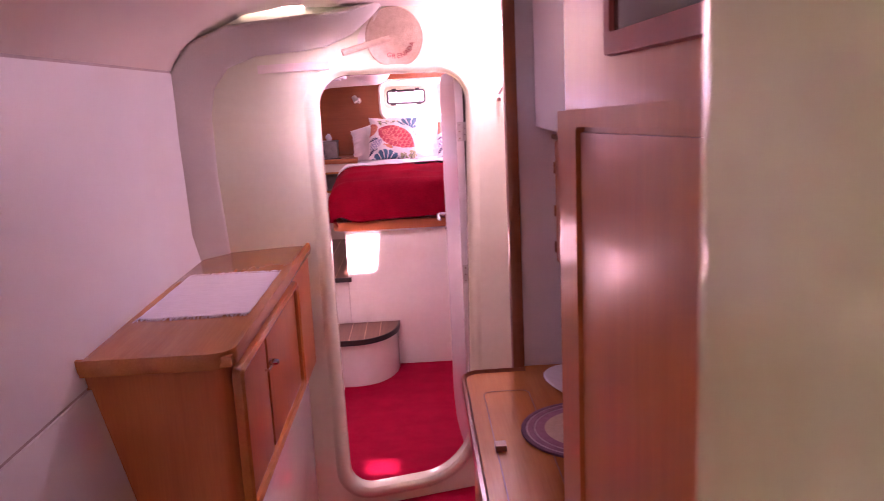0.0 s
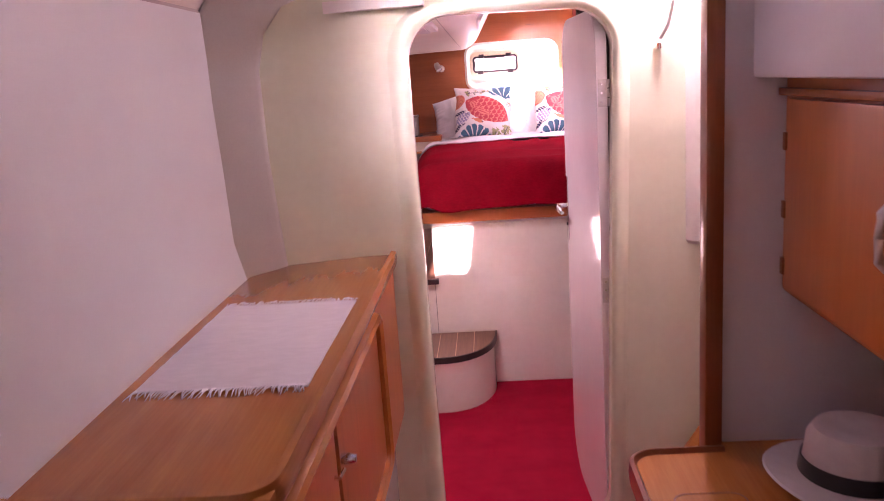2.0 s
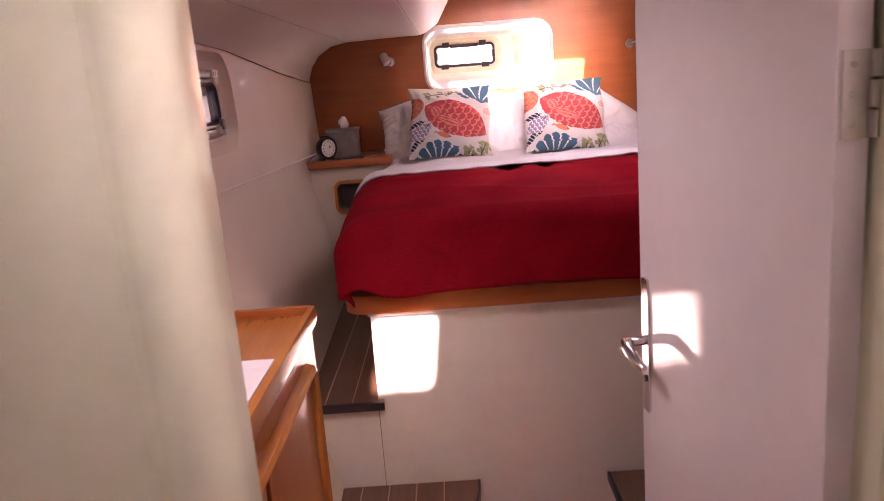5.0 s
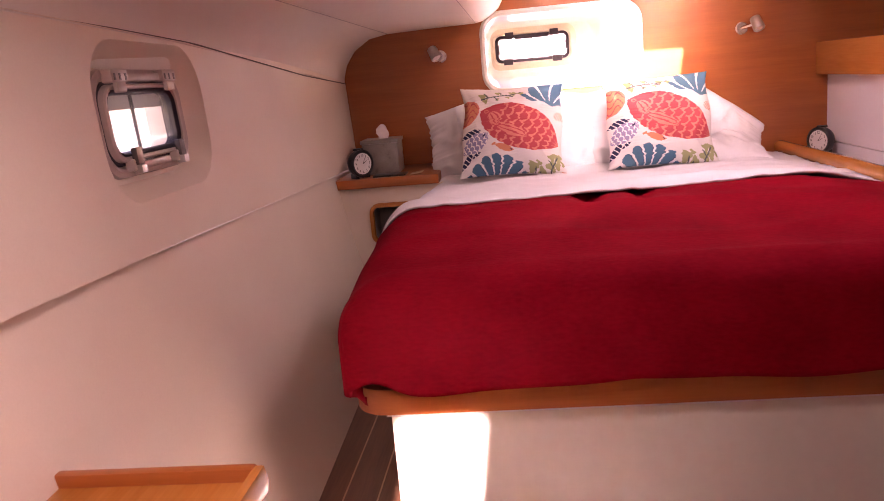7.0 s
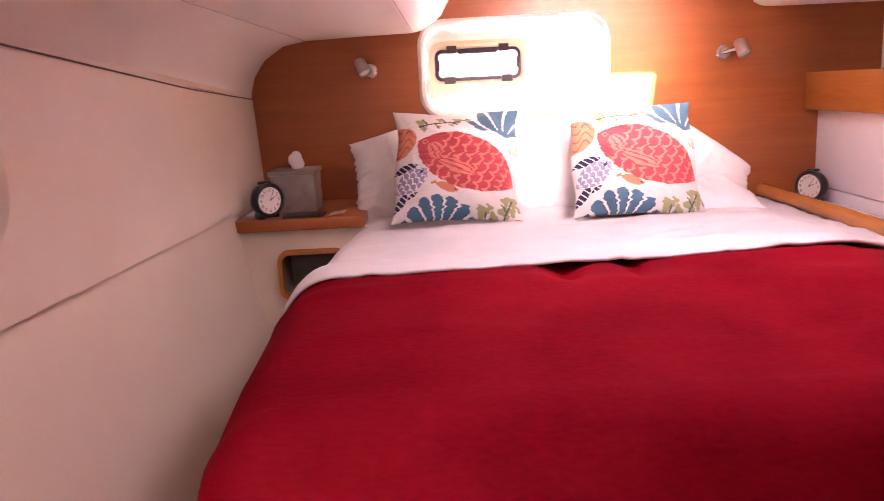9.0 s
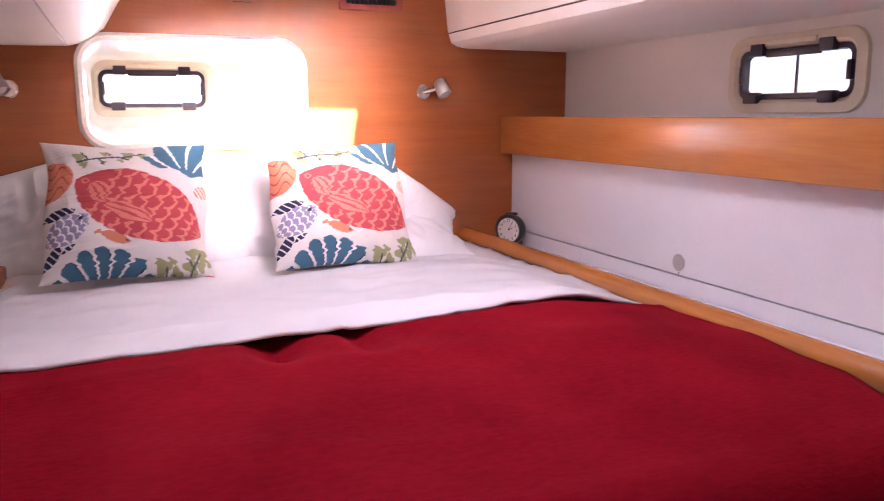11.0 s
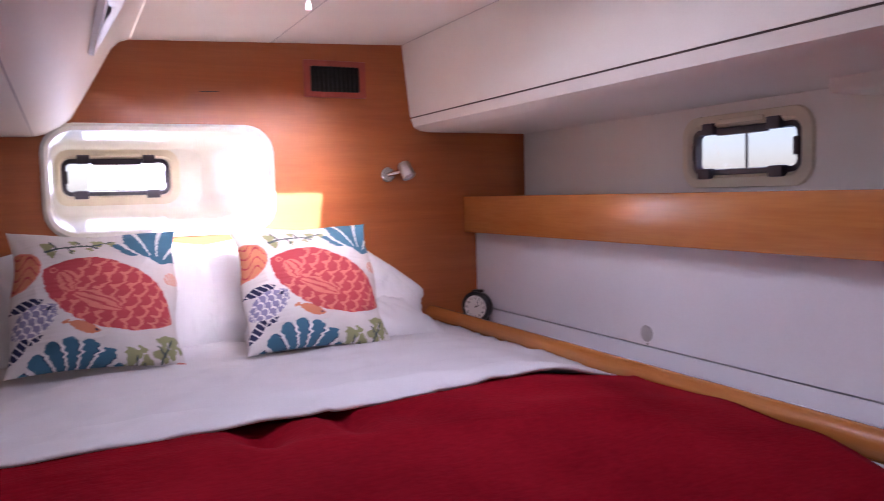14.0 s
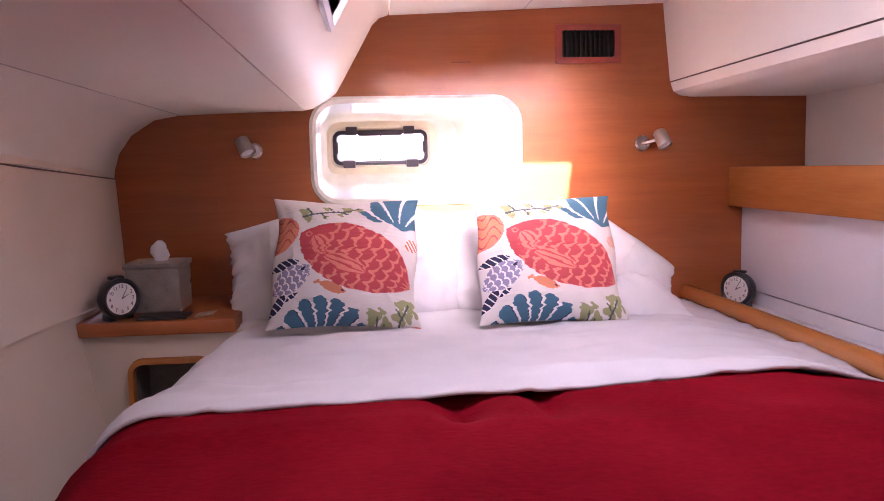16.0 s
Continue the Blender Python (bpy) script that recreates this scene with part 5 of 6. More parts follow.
tb = thing("tissue_box", (-0.31, 8.70, 1.25), "smoky grey tissue box with a tissue pulled up", "tissue box")
bm = B()
bx(bm, -0.385, -0.238, 8.63, 8.77, 1.251, 1.376, 0.006)
part("box", bm, SMOKE, tb)
bm = B()
bx(bm, -0.390, -0.233, 8.625, 8.775, 1.374, 1.390, 0.005)
part("lid", bm, SMOKE, tb)
bm = B()
rows = []
for k in range(8):
    zz = 1.388 + k * 0.0085
    w = 0.016 + 0.008 * math.sin(k / 7 * math.pi) - 0.010 * (k / 7) ** 4
    rows.append([Vector((-0.305 + w * math.cos(a) * (1 + 0.25 * math.sin(3 * a + k)), 8.70 + w * 0.6 * math.sin(a), zz)) for a in [2 * math.pi * i / 14 for i in range(14)]])
bridge(bm, rows)
bm.verts.ensure_lookup_table()
bm.faces.new(bm.verts[-14:])
part("tissue", bm, TISSUE, tb, "white tissue")
bm = B()
bx(bm, -0.33, -0.20, 8.52, 8.60, 1.2505, 1.2575, 0.002)
solid("notebook", bm, BLACK, "small dark notebook lying on the ledge", "notebook")

bm = B()
bx(bm, -0.185, -0.135, 8.535, 8.60, 1.2505, 1.2525)
for v in bm.verts:
    v.co.z += 0.20 * max(0.0, v.co.x + 0.165)
solid("paper_tag", bm, STRAW, "small tan paper tag lying on the wood ledge", "paper tag")

# ---- cabin locker on the port side ----
def lipped_cabinet(name, x0, x1, y0, y1, z0, z1, lip, label, door_y, door_z, slope_back=0.10):
    root = thing(name, ((x0 + x1) / 2, (y0 + y1) / 2, z0), label, "cabinet")
    bm = B()
    q = 0.045
    rows = []
    for zz in (z0, z1 - 0.035):
        back = slope_back if zz == z0 else 0.012
        xf, yf = x1 - 0.012, y0 + 0.022
        arc = [(xf - q + q * math.sin(radians(15 * k)), yf + q - q * math.cos(radians(15 * k))) for k in range(7)]
        rows.append([Vector((x, y, zz)) for x, y in [(x0 + back, yf)] + arc + [(xf, y1), (x0 + back, y1)]])
    bridge(bm, rows)
    n = len(rows[0])
    bm.verts.ensure_lookup_table()
    bm.faces.new(bm.verts[:n])
    bm.faces.new(bm.verts[n:])
    part("body", bm, WOOD_Z, root)
    bm = B()
    bx(bm, x0, x1 - 0.004, y0 + 0.004, y1, z1 - 0.036, z1 - lip, 0.004)
    part("top", bm, WOOD_Y, root, "varnished cherry top")
    bm = B()
    n = 6
    path = [(x0 + 0.004, y0 + 0.006)] + [(x1 - 0.05 + 0.05 * math.sin(radians(90 * k / n)) - 0.006, y0 + 0.05 - 0.05 * math.cos(radians(90 * k / n)) + 0.006) for k in range(n + 1)] + [(x1 - 0.006, y1 - 0.002)]
    loop = []
    for g, z in ((-0.012, z1 - 0.040), (0.006, z1 - 0.040), (0.010, z1 - 0.02), (0.006, z1), (-0.006, z1 + 0.001), (-0.012, z1 - lip)):
        row = []
        for i, p in enumerate(path):
            a, b = Vector(path[max(i - 1, 0)]), Vector(path[min(i + 1, len(path) - 1)])
            d = (b - a).normalized()
            row.append(Vector((p[0] + d.y * g, p[1] - d.x * g, z)))
        loop.append(row)
    bridge(bm, loop, close=False)
    part("edge", bm, WOOD_Y, root, "rounded cherry edge rail")
    (d0, d1), (c0, c1) = door_y, door_z
    bm = B()
    fr = [(0.0, x1 - 0.013), (0.004, x1 + 0.006), (0.014, x1 + 0.012), (0.026, x1 + 0.006), (0.030, x1 - 0.010)]
    bridge(bm, [[Vector((x, a, b)) for a, b in rrect(d0 + g, d1 - g, c0 + g, c1 - g, 0.02, 4)] for g, x in fr])
    part("door_frame", bm, WOOD_Y, root, "raised rounded moulding")
    mid = d0 + (d1 - d0) * 0.40
    for nm, a, b in (("door", d0 + 0.026, mid - 0.012), ("door", mid + 0.012, d1 - 0.026)):
        bm = B()
        bx(bm, x1 - 0.016, x1 - 0.004, a, b, c0 + 0.026, c1 - 0.026, 0.003)
        dr = part(nm, bm, WOOD_Z, root)
    bm = B()
    bx(bm, x1 - 0.0155, x1 - 0.0118, d0 + 0.02, d1 - 0.02, c0 + 0.02, c1 - 0.02)
    part("gap", bm, DARKGAP, root, "dark gap between the doors")
    bm = B()
    cz = c0 + (c1 - c0) * 0.70
    lathe(bm, [(0.0, 0.0), (0.010, 0.0), (0.011, 0.012), (0.007, 0.026), (0.0, 0.028)], (x1 - 0.004, mid + 0.025, cz), (1, 0, 0), 18)
    part("latch", bm, CHROME, root, "chrome push latch")
    bm = B()
    tube(bm, [(x1 - 0.004, mid - 0.04, cz), (x1 + 0.006, mid - 0.042, cz), (x1 + 0.008, mid - 0.012, cz)], 0.0035, 8)
    part("pull", bm, CHROME, root, "chrome pull")
    return root


hull_cabinet = lipped_cabinet("hull_cabinet", -0.415, -0.045, 3.965, 5.24, 0.66, 1.145, 0.010, "cherry wood cabinet along the hull with rounded edge rail", (3.995, 4.86), (0.70, 1.095))


def follow_sheer(root):
    """Lift and lean a thing's meshes along the hull's sheer."""
    for ob in [root] + root.children_recursive:
        if ob.type == "MESH":
            for v in ob.data.vertices:
                f = (v.co.y + ORIGIN[ob].y - 3.965) / 1.275
                v.co.z += 0.022 * f
                v.co.x += 0.015 * f


follow_sheer(hull_cabinet)
bm = B()
bx(bm, -0.20, -0.075, 4.0, 5.22, 0.0, 0.66, 0.01)
solid("cabinet_plinth", bm, GELCOAT, "white moulded base under the hull cabinet", "plinth")
lipped_cabinet("bedside_cabinet", -0.44, -0.108, 5.33, 6.42, 0.02, 1.125, 0.016, "cherry wood locker beside the step with raised lip", (5.60, 6.33), (0.38, 1.03), 0.27)
bm = B()
bx(bm, -0.43, -0.118, 6.404, 6.421, 1.10, 1.128, 0.004)
solid("locker_lip", bm, WOOD_X, "cherry wood end lip of the locker", "trim piece")


def rag_mat(name, x0, x1, y0, y1, z, label, fringe=True):
    root = thing(name, ((x0 + x1) / 2, (y0 + y1) / 2, z), label, "table mat", "white mats")
    bm = B()
    nx, ny = 16, 30
    g = [[bm.verts.new((x0 + (x1 - x0) * i / nx, y0 + (y1 - y0) * j / ny, z + 0.003 + 0.0016 * n3(i, j, 2, 0.6))) for i in range(nx + 1)] for j in range(ny + 1)]
    for a, b in zip(g, g[1:]):
        for i in range(nx):
            bm.faces.new((a[i], a[i + 1], b[i + 1], b[i]))
    r = bmesh.ops.extrude_face_region(bm, geom=bm.faces[:], use_keep_orig=True)
    for v in r["geom"]:
        if isinstance(v, bmesh.types.BMVert):
            v.co.z -= 0.0025
    part("cloth", bm, MAT_WHITE, root)
    if fringe:
        rnd = random.Random(5)
        for ye, s in ((y0, -1), (y1, 1)):
            bm = B()
            for k in range(70):
                x = x0 + (x1 - x0) * (k + rnd.random() * 0.6) / 70
                l = 0.016 + 0.016 * rnd.random()
                w = rnd.uniform(-0.010, 0.010)
                tube(bm, [(x, ye - s * 0.003, z + 0.003), (x + w * 0.4, ye + s * l * 0.5, z + 0.0035 + 0.002 * rnd.random()), (x + w, ye + s * l, z + 0.0015)], [0.0016, 0.0014, 0.0009], 4)
            part("fringe", bm, MAT_WHITE, root, "frayed white fringe")
    return root


runner = rag_mat("table_runner", -0.385, -0.082, 4.318, 4.80, 1.136, "white woven table mat with frayed fringe on the cabinet")
follow_sheer(runner)
rag_mat("table_runner", -0.415, -0.135, 5.45, 6.12, 1.110, "plain white paper mat on the locker top", False)

# ---- the cabin door, standing open ----
HX, HY = 0.590, 5.456
door_ang = math.degrees(math.atan2(0.040, 0.575))
door = new("cabin_door")
tagged(door, "glossy white cabin door standing open, rounded corners", "door")
ORIGIN[door] = Vector((0, 0, 0))
# built with its leaf along +y from the hinge, then turned
leaf = rrect(0.012, 0.600, 0.085, 1.800, (0.13, 0.11, 0.11, 0.18), 8)
bm = B()
plate(bm, leaf, [], lambda a, b: Vector((-0.016, a, b)), (0.032, 0, 0))
part("leaf", bm, DOOR_WHITE, door, smooth=False)
for zc in (1.557, 0.955):
    bm = B()
    bx(bm, -0.012, 0.016, 0.0095, 0.0122, zc - 0.040, zc + 0.040)
    hg = part("hinge", bm, STEEL, door, "steel butt hinge")
    for q in (-0.027, 0.0, 0.027):
        bm = B()
        tube(bm, [(0.019, 0.008, zc + q - 0.012), (0.019, 0.008, zc + q + 0.012)], 0.006, 10)
        part("knuckle", bm, STEEL, hg)
        bm = B()
        lathe(bm, [(0.0, 0.0), (0.0035, 0.0), (0.003, 0.001), (0.0, 0.001)], (-0.002, 0.0095, zc + q), (0, -1, 0), 8)
        part("screw", bm, CHROME, hg)
bm = B()
plate(bm, rrect(0.552, 0.584, 1.005, 1.245, 0.008, 3), [], lambda a, b: Vector((-0.0165, a, b)), (-0.004, 0, 0))
hp = part("handle_plate", bm, CHROME, door, "chrome back plate")
bm = B()
tube(bm, [(-0.018, 0.568, 1.135), (-0.045, 0.568, 1.135), (-0.056, 0.560, 1.135), (-0.060, 0.535, 1.133), (-0.060, 0.475, 1.128), (-0.056, 0.462, 1.126)], [0.009, 0.009, 0.010, 0.010, 0.008, 0.006], 12)
part("lever", bm, CHROME, hp, "chrome lever handle")
bm = B()
lathe(bm, [(0.0, 0.0), (0.006, 0.0), (0.006, 0.003), (0.0, 0.003)], (-0.0205, 0.568, 1.065), (-1, 0, 0), 12)
part("keyhole", bm, BLACK, hp)
bm = B()
bx(bm, 0.590, 0.640, 5.498, 5.504, 0.16, 1.76)
solid("trim_door_seal", bm, RUBBER, "dark rubber seal in the hinge gap", kind="structure")
door.matrix_world = pose(HX, HY, 0, 0, 0, door_ang)

# ---- wall cabinet and lamp on the side wall ----
wc = new("wall_cabinet")
tagged(wc, "white wall cabinet with rounded end on the bulkhead", "wall cabinet")
ORIGIN[wc] = Vector((0, 0, 0))
bm = B()
loop = [(0.0, -0.001), (0.006, -0.022), (0.022, -0.042), (0.045, -0.050), (0.30, -0.050), (0.30, -0.001)]
rows = [[Vector((x + (0.010 if z == 0 else 0), y * (0.8 if z == 0 else 1), z)) for x, y in loop] for z in (0.0, 0.012, 0.84)]
bridge(bm, rows)
bm.verts.ensure_lookup_table()
bm.faces.new(bm.verts[:6])
bm.faces.new(bm.verts[-6:])
part("body", bm, GELCOAT, wc)
bm = B()
bx(bm, 0.068, 0.30, -0.056, -0.0505, 0.001, 0.84, 0.002)
part("door", bm, GELCOAT, wc, "flat white door")
bm = B()
bx(bm, 0.064, 0.0675, -0.0525, -0.0495, 0.004, 0.84)
part("gap", bm, SEAM, wc)
bm = B()
lathe(bm, [(0.0, 0.0), (0.004, 0.0), (0.003, 0.002), (0.0, 0.002)], (0.052, -0.0503, 0.045), (0, -1, 0), 10)
part("screw", bm, STEEL, wc)
wc.matrix_world = pose(0.836, bulk_y(0.836) - 0.001, 1.085, 0, 0, 15.1)

LAMP_GLOW, lt_, lb_ = nodes_of("lamp_glow")
lb_.inputs["Emission Color"].default_value = (1.0, 0.95, 0.97, 1)
lb_.inputs["Emission Strength"].default_value = 4.0
wl = thing("wall_lamp", (0.76, 5.46, 1.72), "lit wall lamp with curved dark arm on the bulkhead", "lamp")
bm = B()
tube(bm, [(0.752, 5.440, 1.700), (0.772, 5.425, 1.735), (0.786, 5.420, 1.80), (0.788, 5.420, 1.88), (0.782, 5.425, 1.96)], 0.006, 10)
part("arm", bm, STEEL, wl, "curved chrome arm")
bm = B()
lathe(bm, [(0.0, 0.0), (0.010, 0.002), (0.012, 0.02), (0.0, 0.024)], (0.752, 5.448, 1.695), (0.0, 0.5, -0.8), 14)
part("end_cap", bm, CHROME, wl)
bm = B()
lathe(bm, [(0.0, 0.0), (0.04, 0.002), (0.05, 0.02), (0.045, 0.035), (0.0, 0.036)], (0.785, 5.40, 1.965), (0, 0, 1), 20)
part("diffuser", bm, LAMP_GLOW, wl, "glowing diffuser")
pl = bpy.data.lights.new("lamp_light", "POINT")
pl.energy, pl.shadow_soft_size, pl.color = 0.6, 0.03, (1.0, 0.97, 0.97)
po = new("lamp_light", pl)
po.location = (0.785, 5.36, 1.93)

# ---- sloping rack behind the partition ----
rk = thing("magazine_rack", (1.05, 5.3, 0.4), "cherry wood sloping rack with papers behind the partition", "rack")
bm = B()
plate(bm, [(0.78, 0.30), (1.24, 0.30), (1.24, 0.90), (1.16, 0.80), (0.80, 0.36)], [], lambda a, b: Vector((a, bulk_y(a) - 0.10, b)), (0, 0.02, 0))
part("side", bm, POST, rk, smooth=False)
bm = B()
tube(bm, [(0.78, bulk_y(0.78) - 0.06, 0.33), (1.00, bulk_y(1.0) - 0.06, 0.60), (1.16, bulk_y(1.16) - 0.06, 0.80), (1.24, bulk_y(1.24) - 0.06, 0.90)], 0.035, 8, flat=(Vector((0.6, 0, 0.8)), 0.35))
part("top_rail", bm, WOOD_Y, rk)
bm = B()
bx(bm, 1.04, 1.10, 5.43, 5.46, 0.60, 0.70, 0.002)
part("papers", bm, PANEL, rk, "white papers")

# ---- desk recess ----
dk = thing("desk", (0.88, 4.0, 0.0), "cherry wood desk with raised rim built into the recess", "desk")
bm = B()
n = 8
path = [(0.522, 3.56)] + [(0.522 + 0.06 - 0.06 * math.cos(radians(90 * k / n)), 4.680 + 0.06 * math.sin(radians(90 * k / n))) for k in range(n + 1)] + [(0.735, 4.742)]
outl = path + [(0.735, 4.780), (1.25, 4.780), (1.25, 3.56)]
plate(bm, outl, [], lambda a, b: Vector((a, b, 0.742)), (0, 0, 0.036))
part("top", bm, WOOD_Y, dk, "varnished cherry top", smooth=False)
bm = B()
rows = []
for g, z in ((0.004, 0.735), (-0.006, 0.735), (-0.009, 0.76), (-0.006, 0.786), (0.003, 0.789), (0.010, 0.778)):
    row = []
    for i, p in enumerate(path):
        a, b = Vector(path[max(i - 1, 0)]), Vector(path[min(i + 1, len(path) - 1)])
        d = (b - a).normalized()
        row.append(Vector((p[0] + d.y * g, p[1] - d.x * g, z)))
    rows.append(row)
bridge(bm, rows, close=False)
part("rim", bm, POST, dk, "dark rounded rim")
bm = B()
bx(bm, 0.545, 0.565, 3.56, 4.70, 0.0, 0.74, 0.004)
bx(bm, 0.565, 0.70, 4.68, 4.70, 0.0, 0.74)
part("front", bm, WOOD_Z, dk)
bm = B()
plate(bm, rrect(0.575, 0.72, 3.6, 4.56, 0.03, 4), [rrect(0.578, 0.717, 3.603, 4.557, 0.028, 4)], lambda a, b: Vector((a, b, 0.7785)), (0, 0, 0.0006))
part("lid_joint", bm, POST, dk, "fine joint of the desk lid")
bm = B()
bx(bm, 0.572, 0.602, 4.13, 4.165, 0.7785, 0.796, 0.003)
part("catch", bm, POST, dk, "small dark catch")

cb = thing("wall_cupboard", (1.05, 4.0, 1.13), "cherry wood wall cupboard with pale loop handles", "cupboard")
bm = B()
bx(bm, 0.862, 1.25, 3.56, 4.781, 1.13, 1.602, 0.02, 3)
part("body", bm, WOOD_Z, cb)
for y0, y1, hy in ((4.225, 4.725, 4.268), (3.74, 4.215, 4.165)):
    bm = B()
    bx(bm, 0.848, 0.8615, y0, y1, 1.155, 1.545, 0.004)
    d = part("door", bm, WOOD_Z, cb)
    bm = B()
    tube(bm, [(0.849, hy, 1.305), (0.828, hy, 1.307), (0.818, hy, 1.318), (0.816, hy, 1.355), (0.818, hy, 1.392), (0.828, hy, 1.403), (0.849, hy, 1.405)], 0.0075, 10)
    part("handle", bm, SILVER, d, "pale grey loop handle")
    if y0 > 4.2:
        for zc in (1.20, 1.32, 1.46):
            bm = B()
            bx(bm, 0.844, 0.8625, y1 - 0.004, y1 + 0.012, zc - 0.018, zc + 0.018, 0.002)
            part("hinge", bm, POST, d)
bm = B()
bx(bm, 0.846, 0.866, 3.57, 4.775, 1.550, 1.566, 0.005)
part("top_rail", bm, WOOD_Y, cb)

ht = thing("straw_hat", (0.952, 4.59, 0.779), "white straw hat with black band on the desk", "hat")
bm = B()
prof = [(0.105, 0.004), (0.168, 0.008), (0.176, 0.014), (0.172, 0.018), (0.12, 0.014), (0.105, 0.022), (0.100, 0.05), (0.094, 0.095), (0.082, 0.115), (0.06, 0.122), (0.03, 0.112), (0.0, 0.108)]
lathe(bm, prof, (0.952, 4.59, 0.779), seg=40)
for v in bm.verts:
    v.co.z += 0.010 * math.cos(2 * math.atan2(v.co.y - 4.59, v.co.x - 0.952)) * max(0, (math.hypot(v.co.x - 0.952, v.co.y - 4.59) - 0.105) / 0.07) + 0.0
part("straw", bm, HATFELT, ht)
bm = B()
bridge(bm, [[Vector((0.952 + r * math.cos(a), 4.59 + r * math.sin(a), 0.779 + z)) for a in [2 * math.pi * k / 40 for k in range(40)]] for r, z in ((0.1075, 0.018), (0.1090, 0.020), (0.1045, 0.052), (0.1025, 0.053))])
part("band", bm, BLACK, ht, "black hat band")

pm = thing("placemat", (0.845, 4.235, 0.779), "round woven placemat with purple striped border on the desk", "placemat")
MAT_PALE = surface("mat_pale", (0.42, 0.30, 0.34), (0.52, 0.40, 0.43), 0.9, 60, 400, 0.6, 0.002)
RINGS = [("centre", 0.0, 0.125, STRAW), ("border", 0.125, 0.150, surface("mat_purple", (0.26, 0.11, 0.17), (0.38, 0.18, 0.25), 0.9, 60, 400, 0.6, 0.002)), ("stripe", 0.150, 0.155, MAT_PALE), ("border", 0.156, 0.172, surface("mat_plum", (0.20, 0.09, 0.14), (0.32, 0.16, 0.22), 0.9, 60, 400, 0.6, 0.002)), ("stripe", 0.172, 0.177, MAT_PALE), ("edge", 0.178, 0.190, surface("mat_edge", (0.12, 0.05, 0.09), (0.22, 0.10, 0.15), 0.9, 60, 400, 0.6, 0.002))]
for nm, a, b, mt in RINGS:
    bm = B()
    lathe(bm, [(a, 0.0), (a, 0.006), ((a + b) / 2, 0.0072), (b, 0.006), (b, 0.0)] if a else [(0.0, 0.0), (0.0, 0.006), (b, 0.006), (b, 0.0)], (0.845, 4.235, 0.7785), seg=48)
    part(nm, bm, mt, pm)

# ---- tall locker ----
lk = thing("tall_locker", (0.95, 3.0, 0.0), "tall cherry wood locker with framed door", "locker")
bm = B()
bx(bm, 0.660, 1.25, 2.47, 3.555, 0.0, 2.05, 0.006)
part("body", bm, WOOD_Z, lk)
bm = B()
plate(bm, [(2.475, 0.02), (3.552, 0.02), (3.552, 1.674), (2.475, 1.674)], [rrect(2.56, 3.405, 0.12, 1.648, 0.015, 4)], lambda a, b: Vector((0.660, a, b + (0.034 * (3.405 - a) if b > 1 else 0.0))), (-0.013, 0, 0))
part("door_frame", bm, WOOD_Z, lk, "raised door frame")
bm = B()
bx(bm, 0.6525, 0.6595, 2.568, 3.397, 0.128, 1.640, 0.003)
for v in bm.verts:
    if v.co.z > 1:
        v.co.z += 0.034 * (3.405 - v.co.y)
part("panel", bm, WOOD_Z, lk)
lv = part("vent_frame", bridge(B(), [[Vector((x, a, b)) for a, b in rrect(*q, 0.006, 2)] for q, x in (((2.70, 3.24, 1.742, 1.97), 0.6605), ((2.702, 3.238, 1.744, 1.968), 0.651), ((2.73, 3.21, 1.770, 1.942), 0.651), ((2.731, 3.209, 1.771, 1.941), 0.660))]), RED_TRIM, lk, "red brown frame")
bm = B()
bx(bm, 0.657, 0.6595, 2.729, 3.211, 1.769, 1.943)
part("dark_pane", bm, SCREEN, lv, "dark pane")

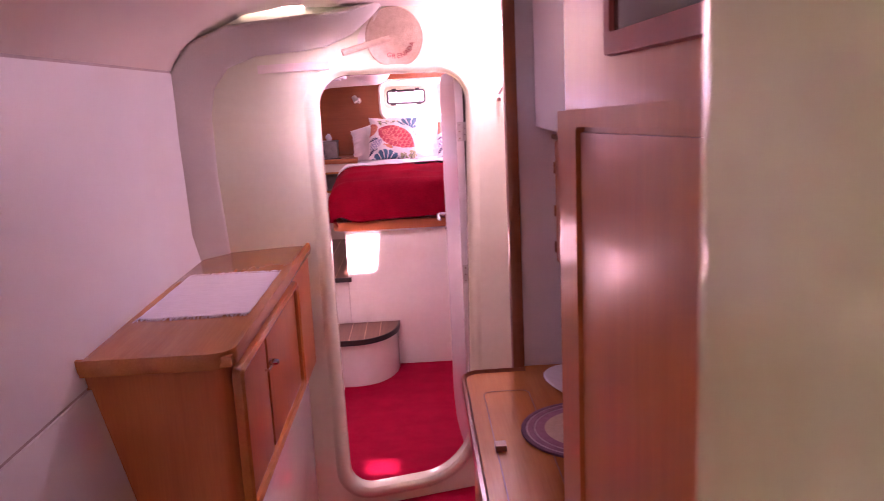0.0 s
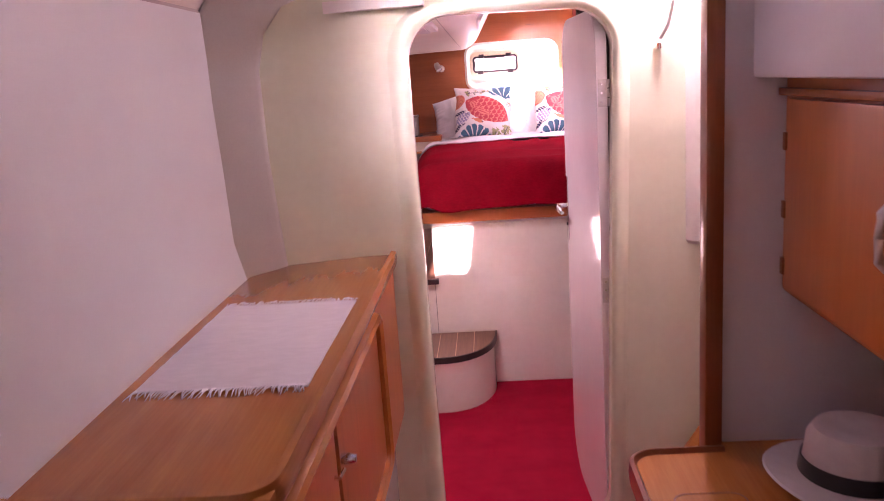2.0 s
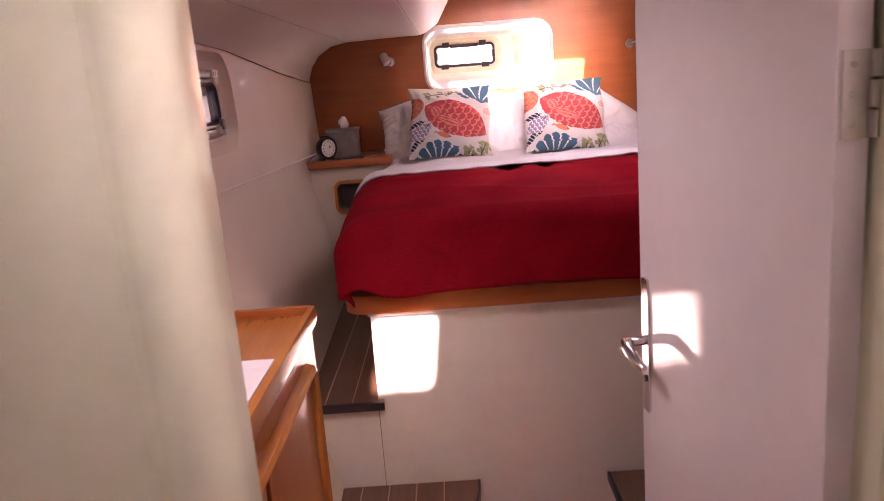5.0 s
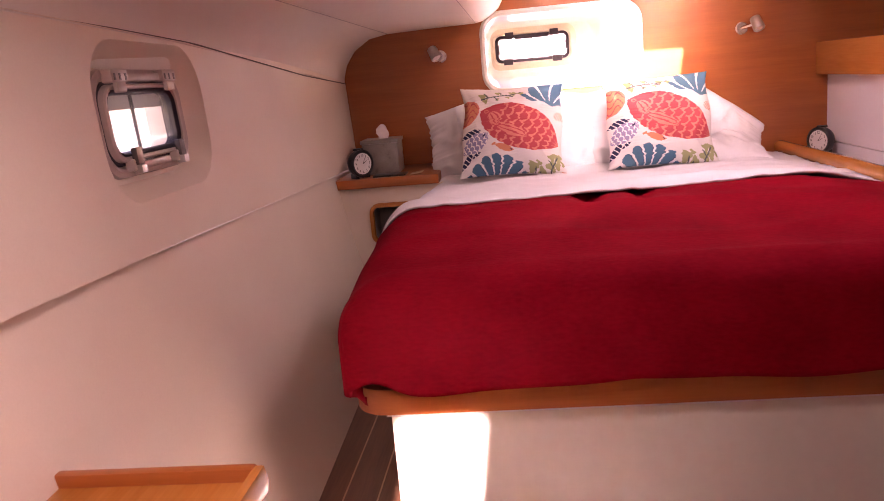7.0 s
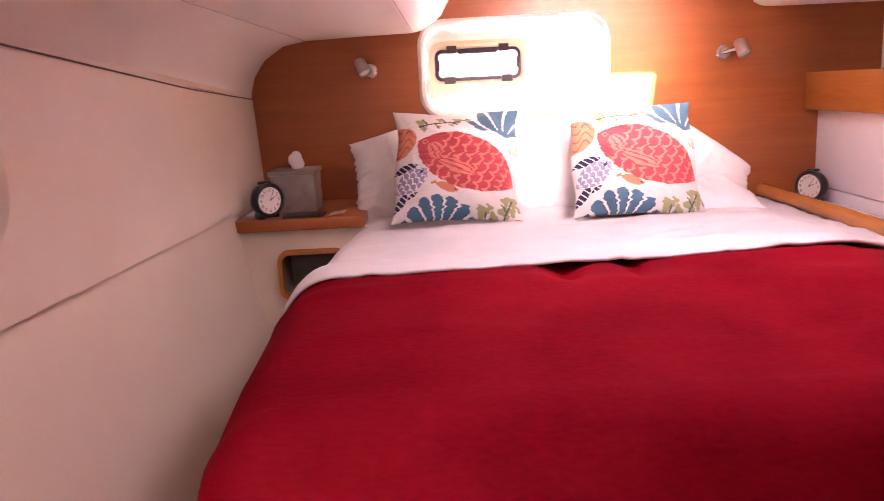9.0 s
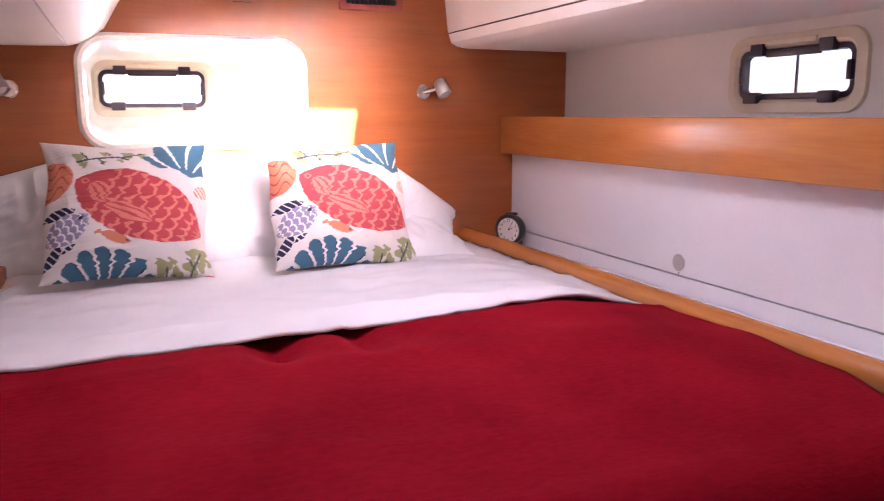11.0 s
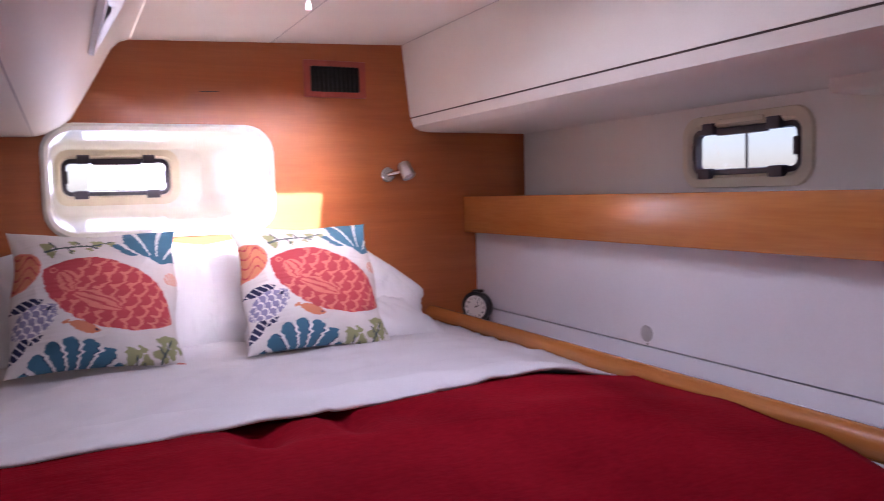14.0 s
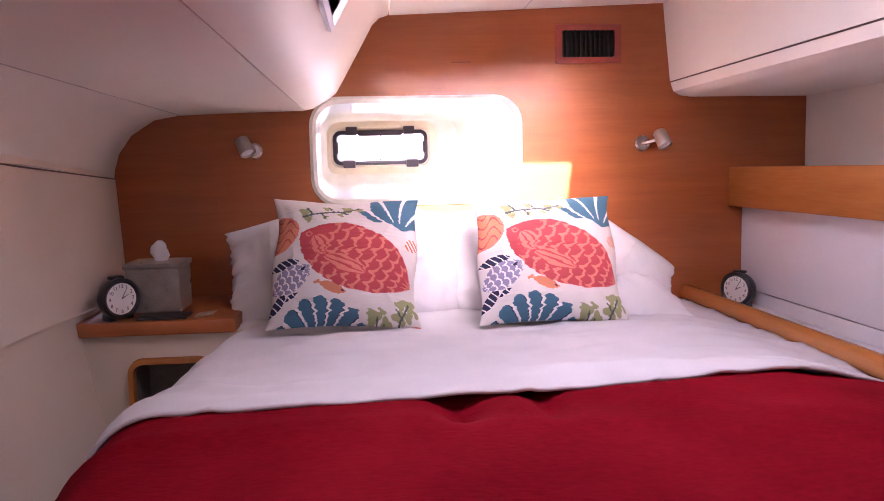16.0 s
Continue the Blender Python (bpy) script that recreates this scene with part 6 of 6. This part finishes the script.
# ---- straw fan over the doorway ----
FX, FZ = 0.345, 1.935
fy = bulk_y(FX) - 0.012
fn = thing("straw_fan", (FX, fy, FZ), "round woven straw fan with red lettering over the doorway", "fan")
nrm = Vector((0.27, -1, 0)).normalized()
bm = B()
lathe(bm, [(0.0, 0.0), (0.112, 0.0), (0.116, 0.003), (0.112, 0.006), (0.104, 0.005), (0.06, 0.0065), (0.0, 0.006)], (FX, fy, FZ), nrm, 44)
part("disc", bm, STRAW, fn)
bm = B()
tube(bm, [(FX - 0.02, fy - 0.010, FZ - 0.005), (FX - 0.12, fy - 0.036, FZ - 0.03), (FX - 0.20, fy - 0.056, FZ - 0.052)], 0.013, 10)
part("handle", bm, STRAW, fn)
base = Matrix.Translation(Vector((FX, fy, FZ)) + nrm * 0.0075) @ Euler((radians(90), 0, radians(15.1))).to_matrix().to_4x4()
for k, ch in enumerate("GRENADA"):
    a = radians(-112 + k * 15)
    m = base @ pose(0.072 * math.cos(a), 0.072 * math.sin(a), 0, 0, 0, math.degrees(a) + 90)
    part("lettering", letters(ch, 0.026, m), INK_RED, fn, smooth=False)
m = base @ pose(-0.055, -0.012, 0, 0, 0, 12)
part("lettering", letters("XXX", 0.022, m), INK_RED, fn, smooth=False)

# ---- outside: water and a low quay ----
WATER = surface("sea", (0.02, 0.05, 0.07), (0.05, 0.10, 0.12), 0.12, 0.3, 2.0, 0.4, 0.05)
bm = B()
bx(bm, -900, 900, -900, 900, -1.3, -1.2)
solid("water", bm, WATER, "calm harbour water to the horizon", kind="structure")
QUAY = surface("quay_stone", (0.40, 0.39, 0.37), (0.55, 0.54, 0.52), 0.8, 0.5, 6.0, 0.2)
bm = B()
bx(bm, 70, 90, -200, 300, -1.2, 1.8, 0.2)
solid("backdrop_quay", bm, QUAY, "pale low quay across the water", kind="structure")
for x, y, w, l, h in ((76, 34, 8, 14, 5.0), (78, 10, 6, 9, 3.2)):
    bm = B()
    bx(bm, x, x + w, y, y + l, 1.8, 1.8 + h, 0.1)
    solid("quay_house", bm, PANEL, "small white building on the quay", "house", "quay houses")
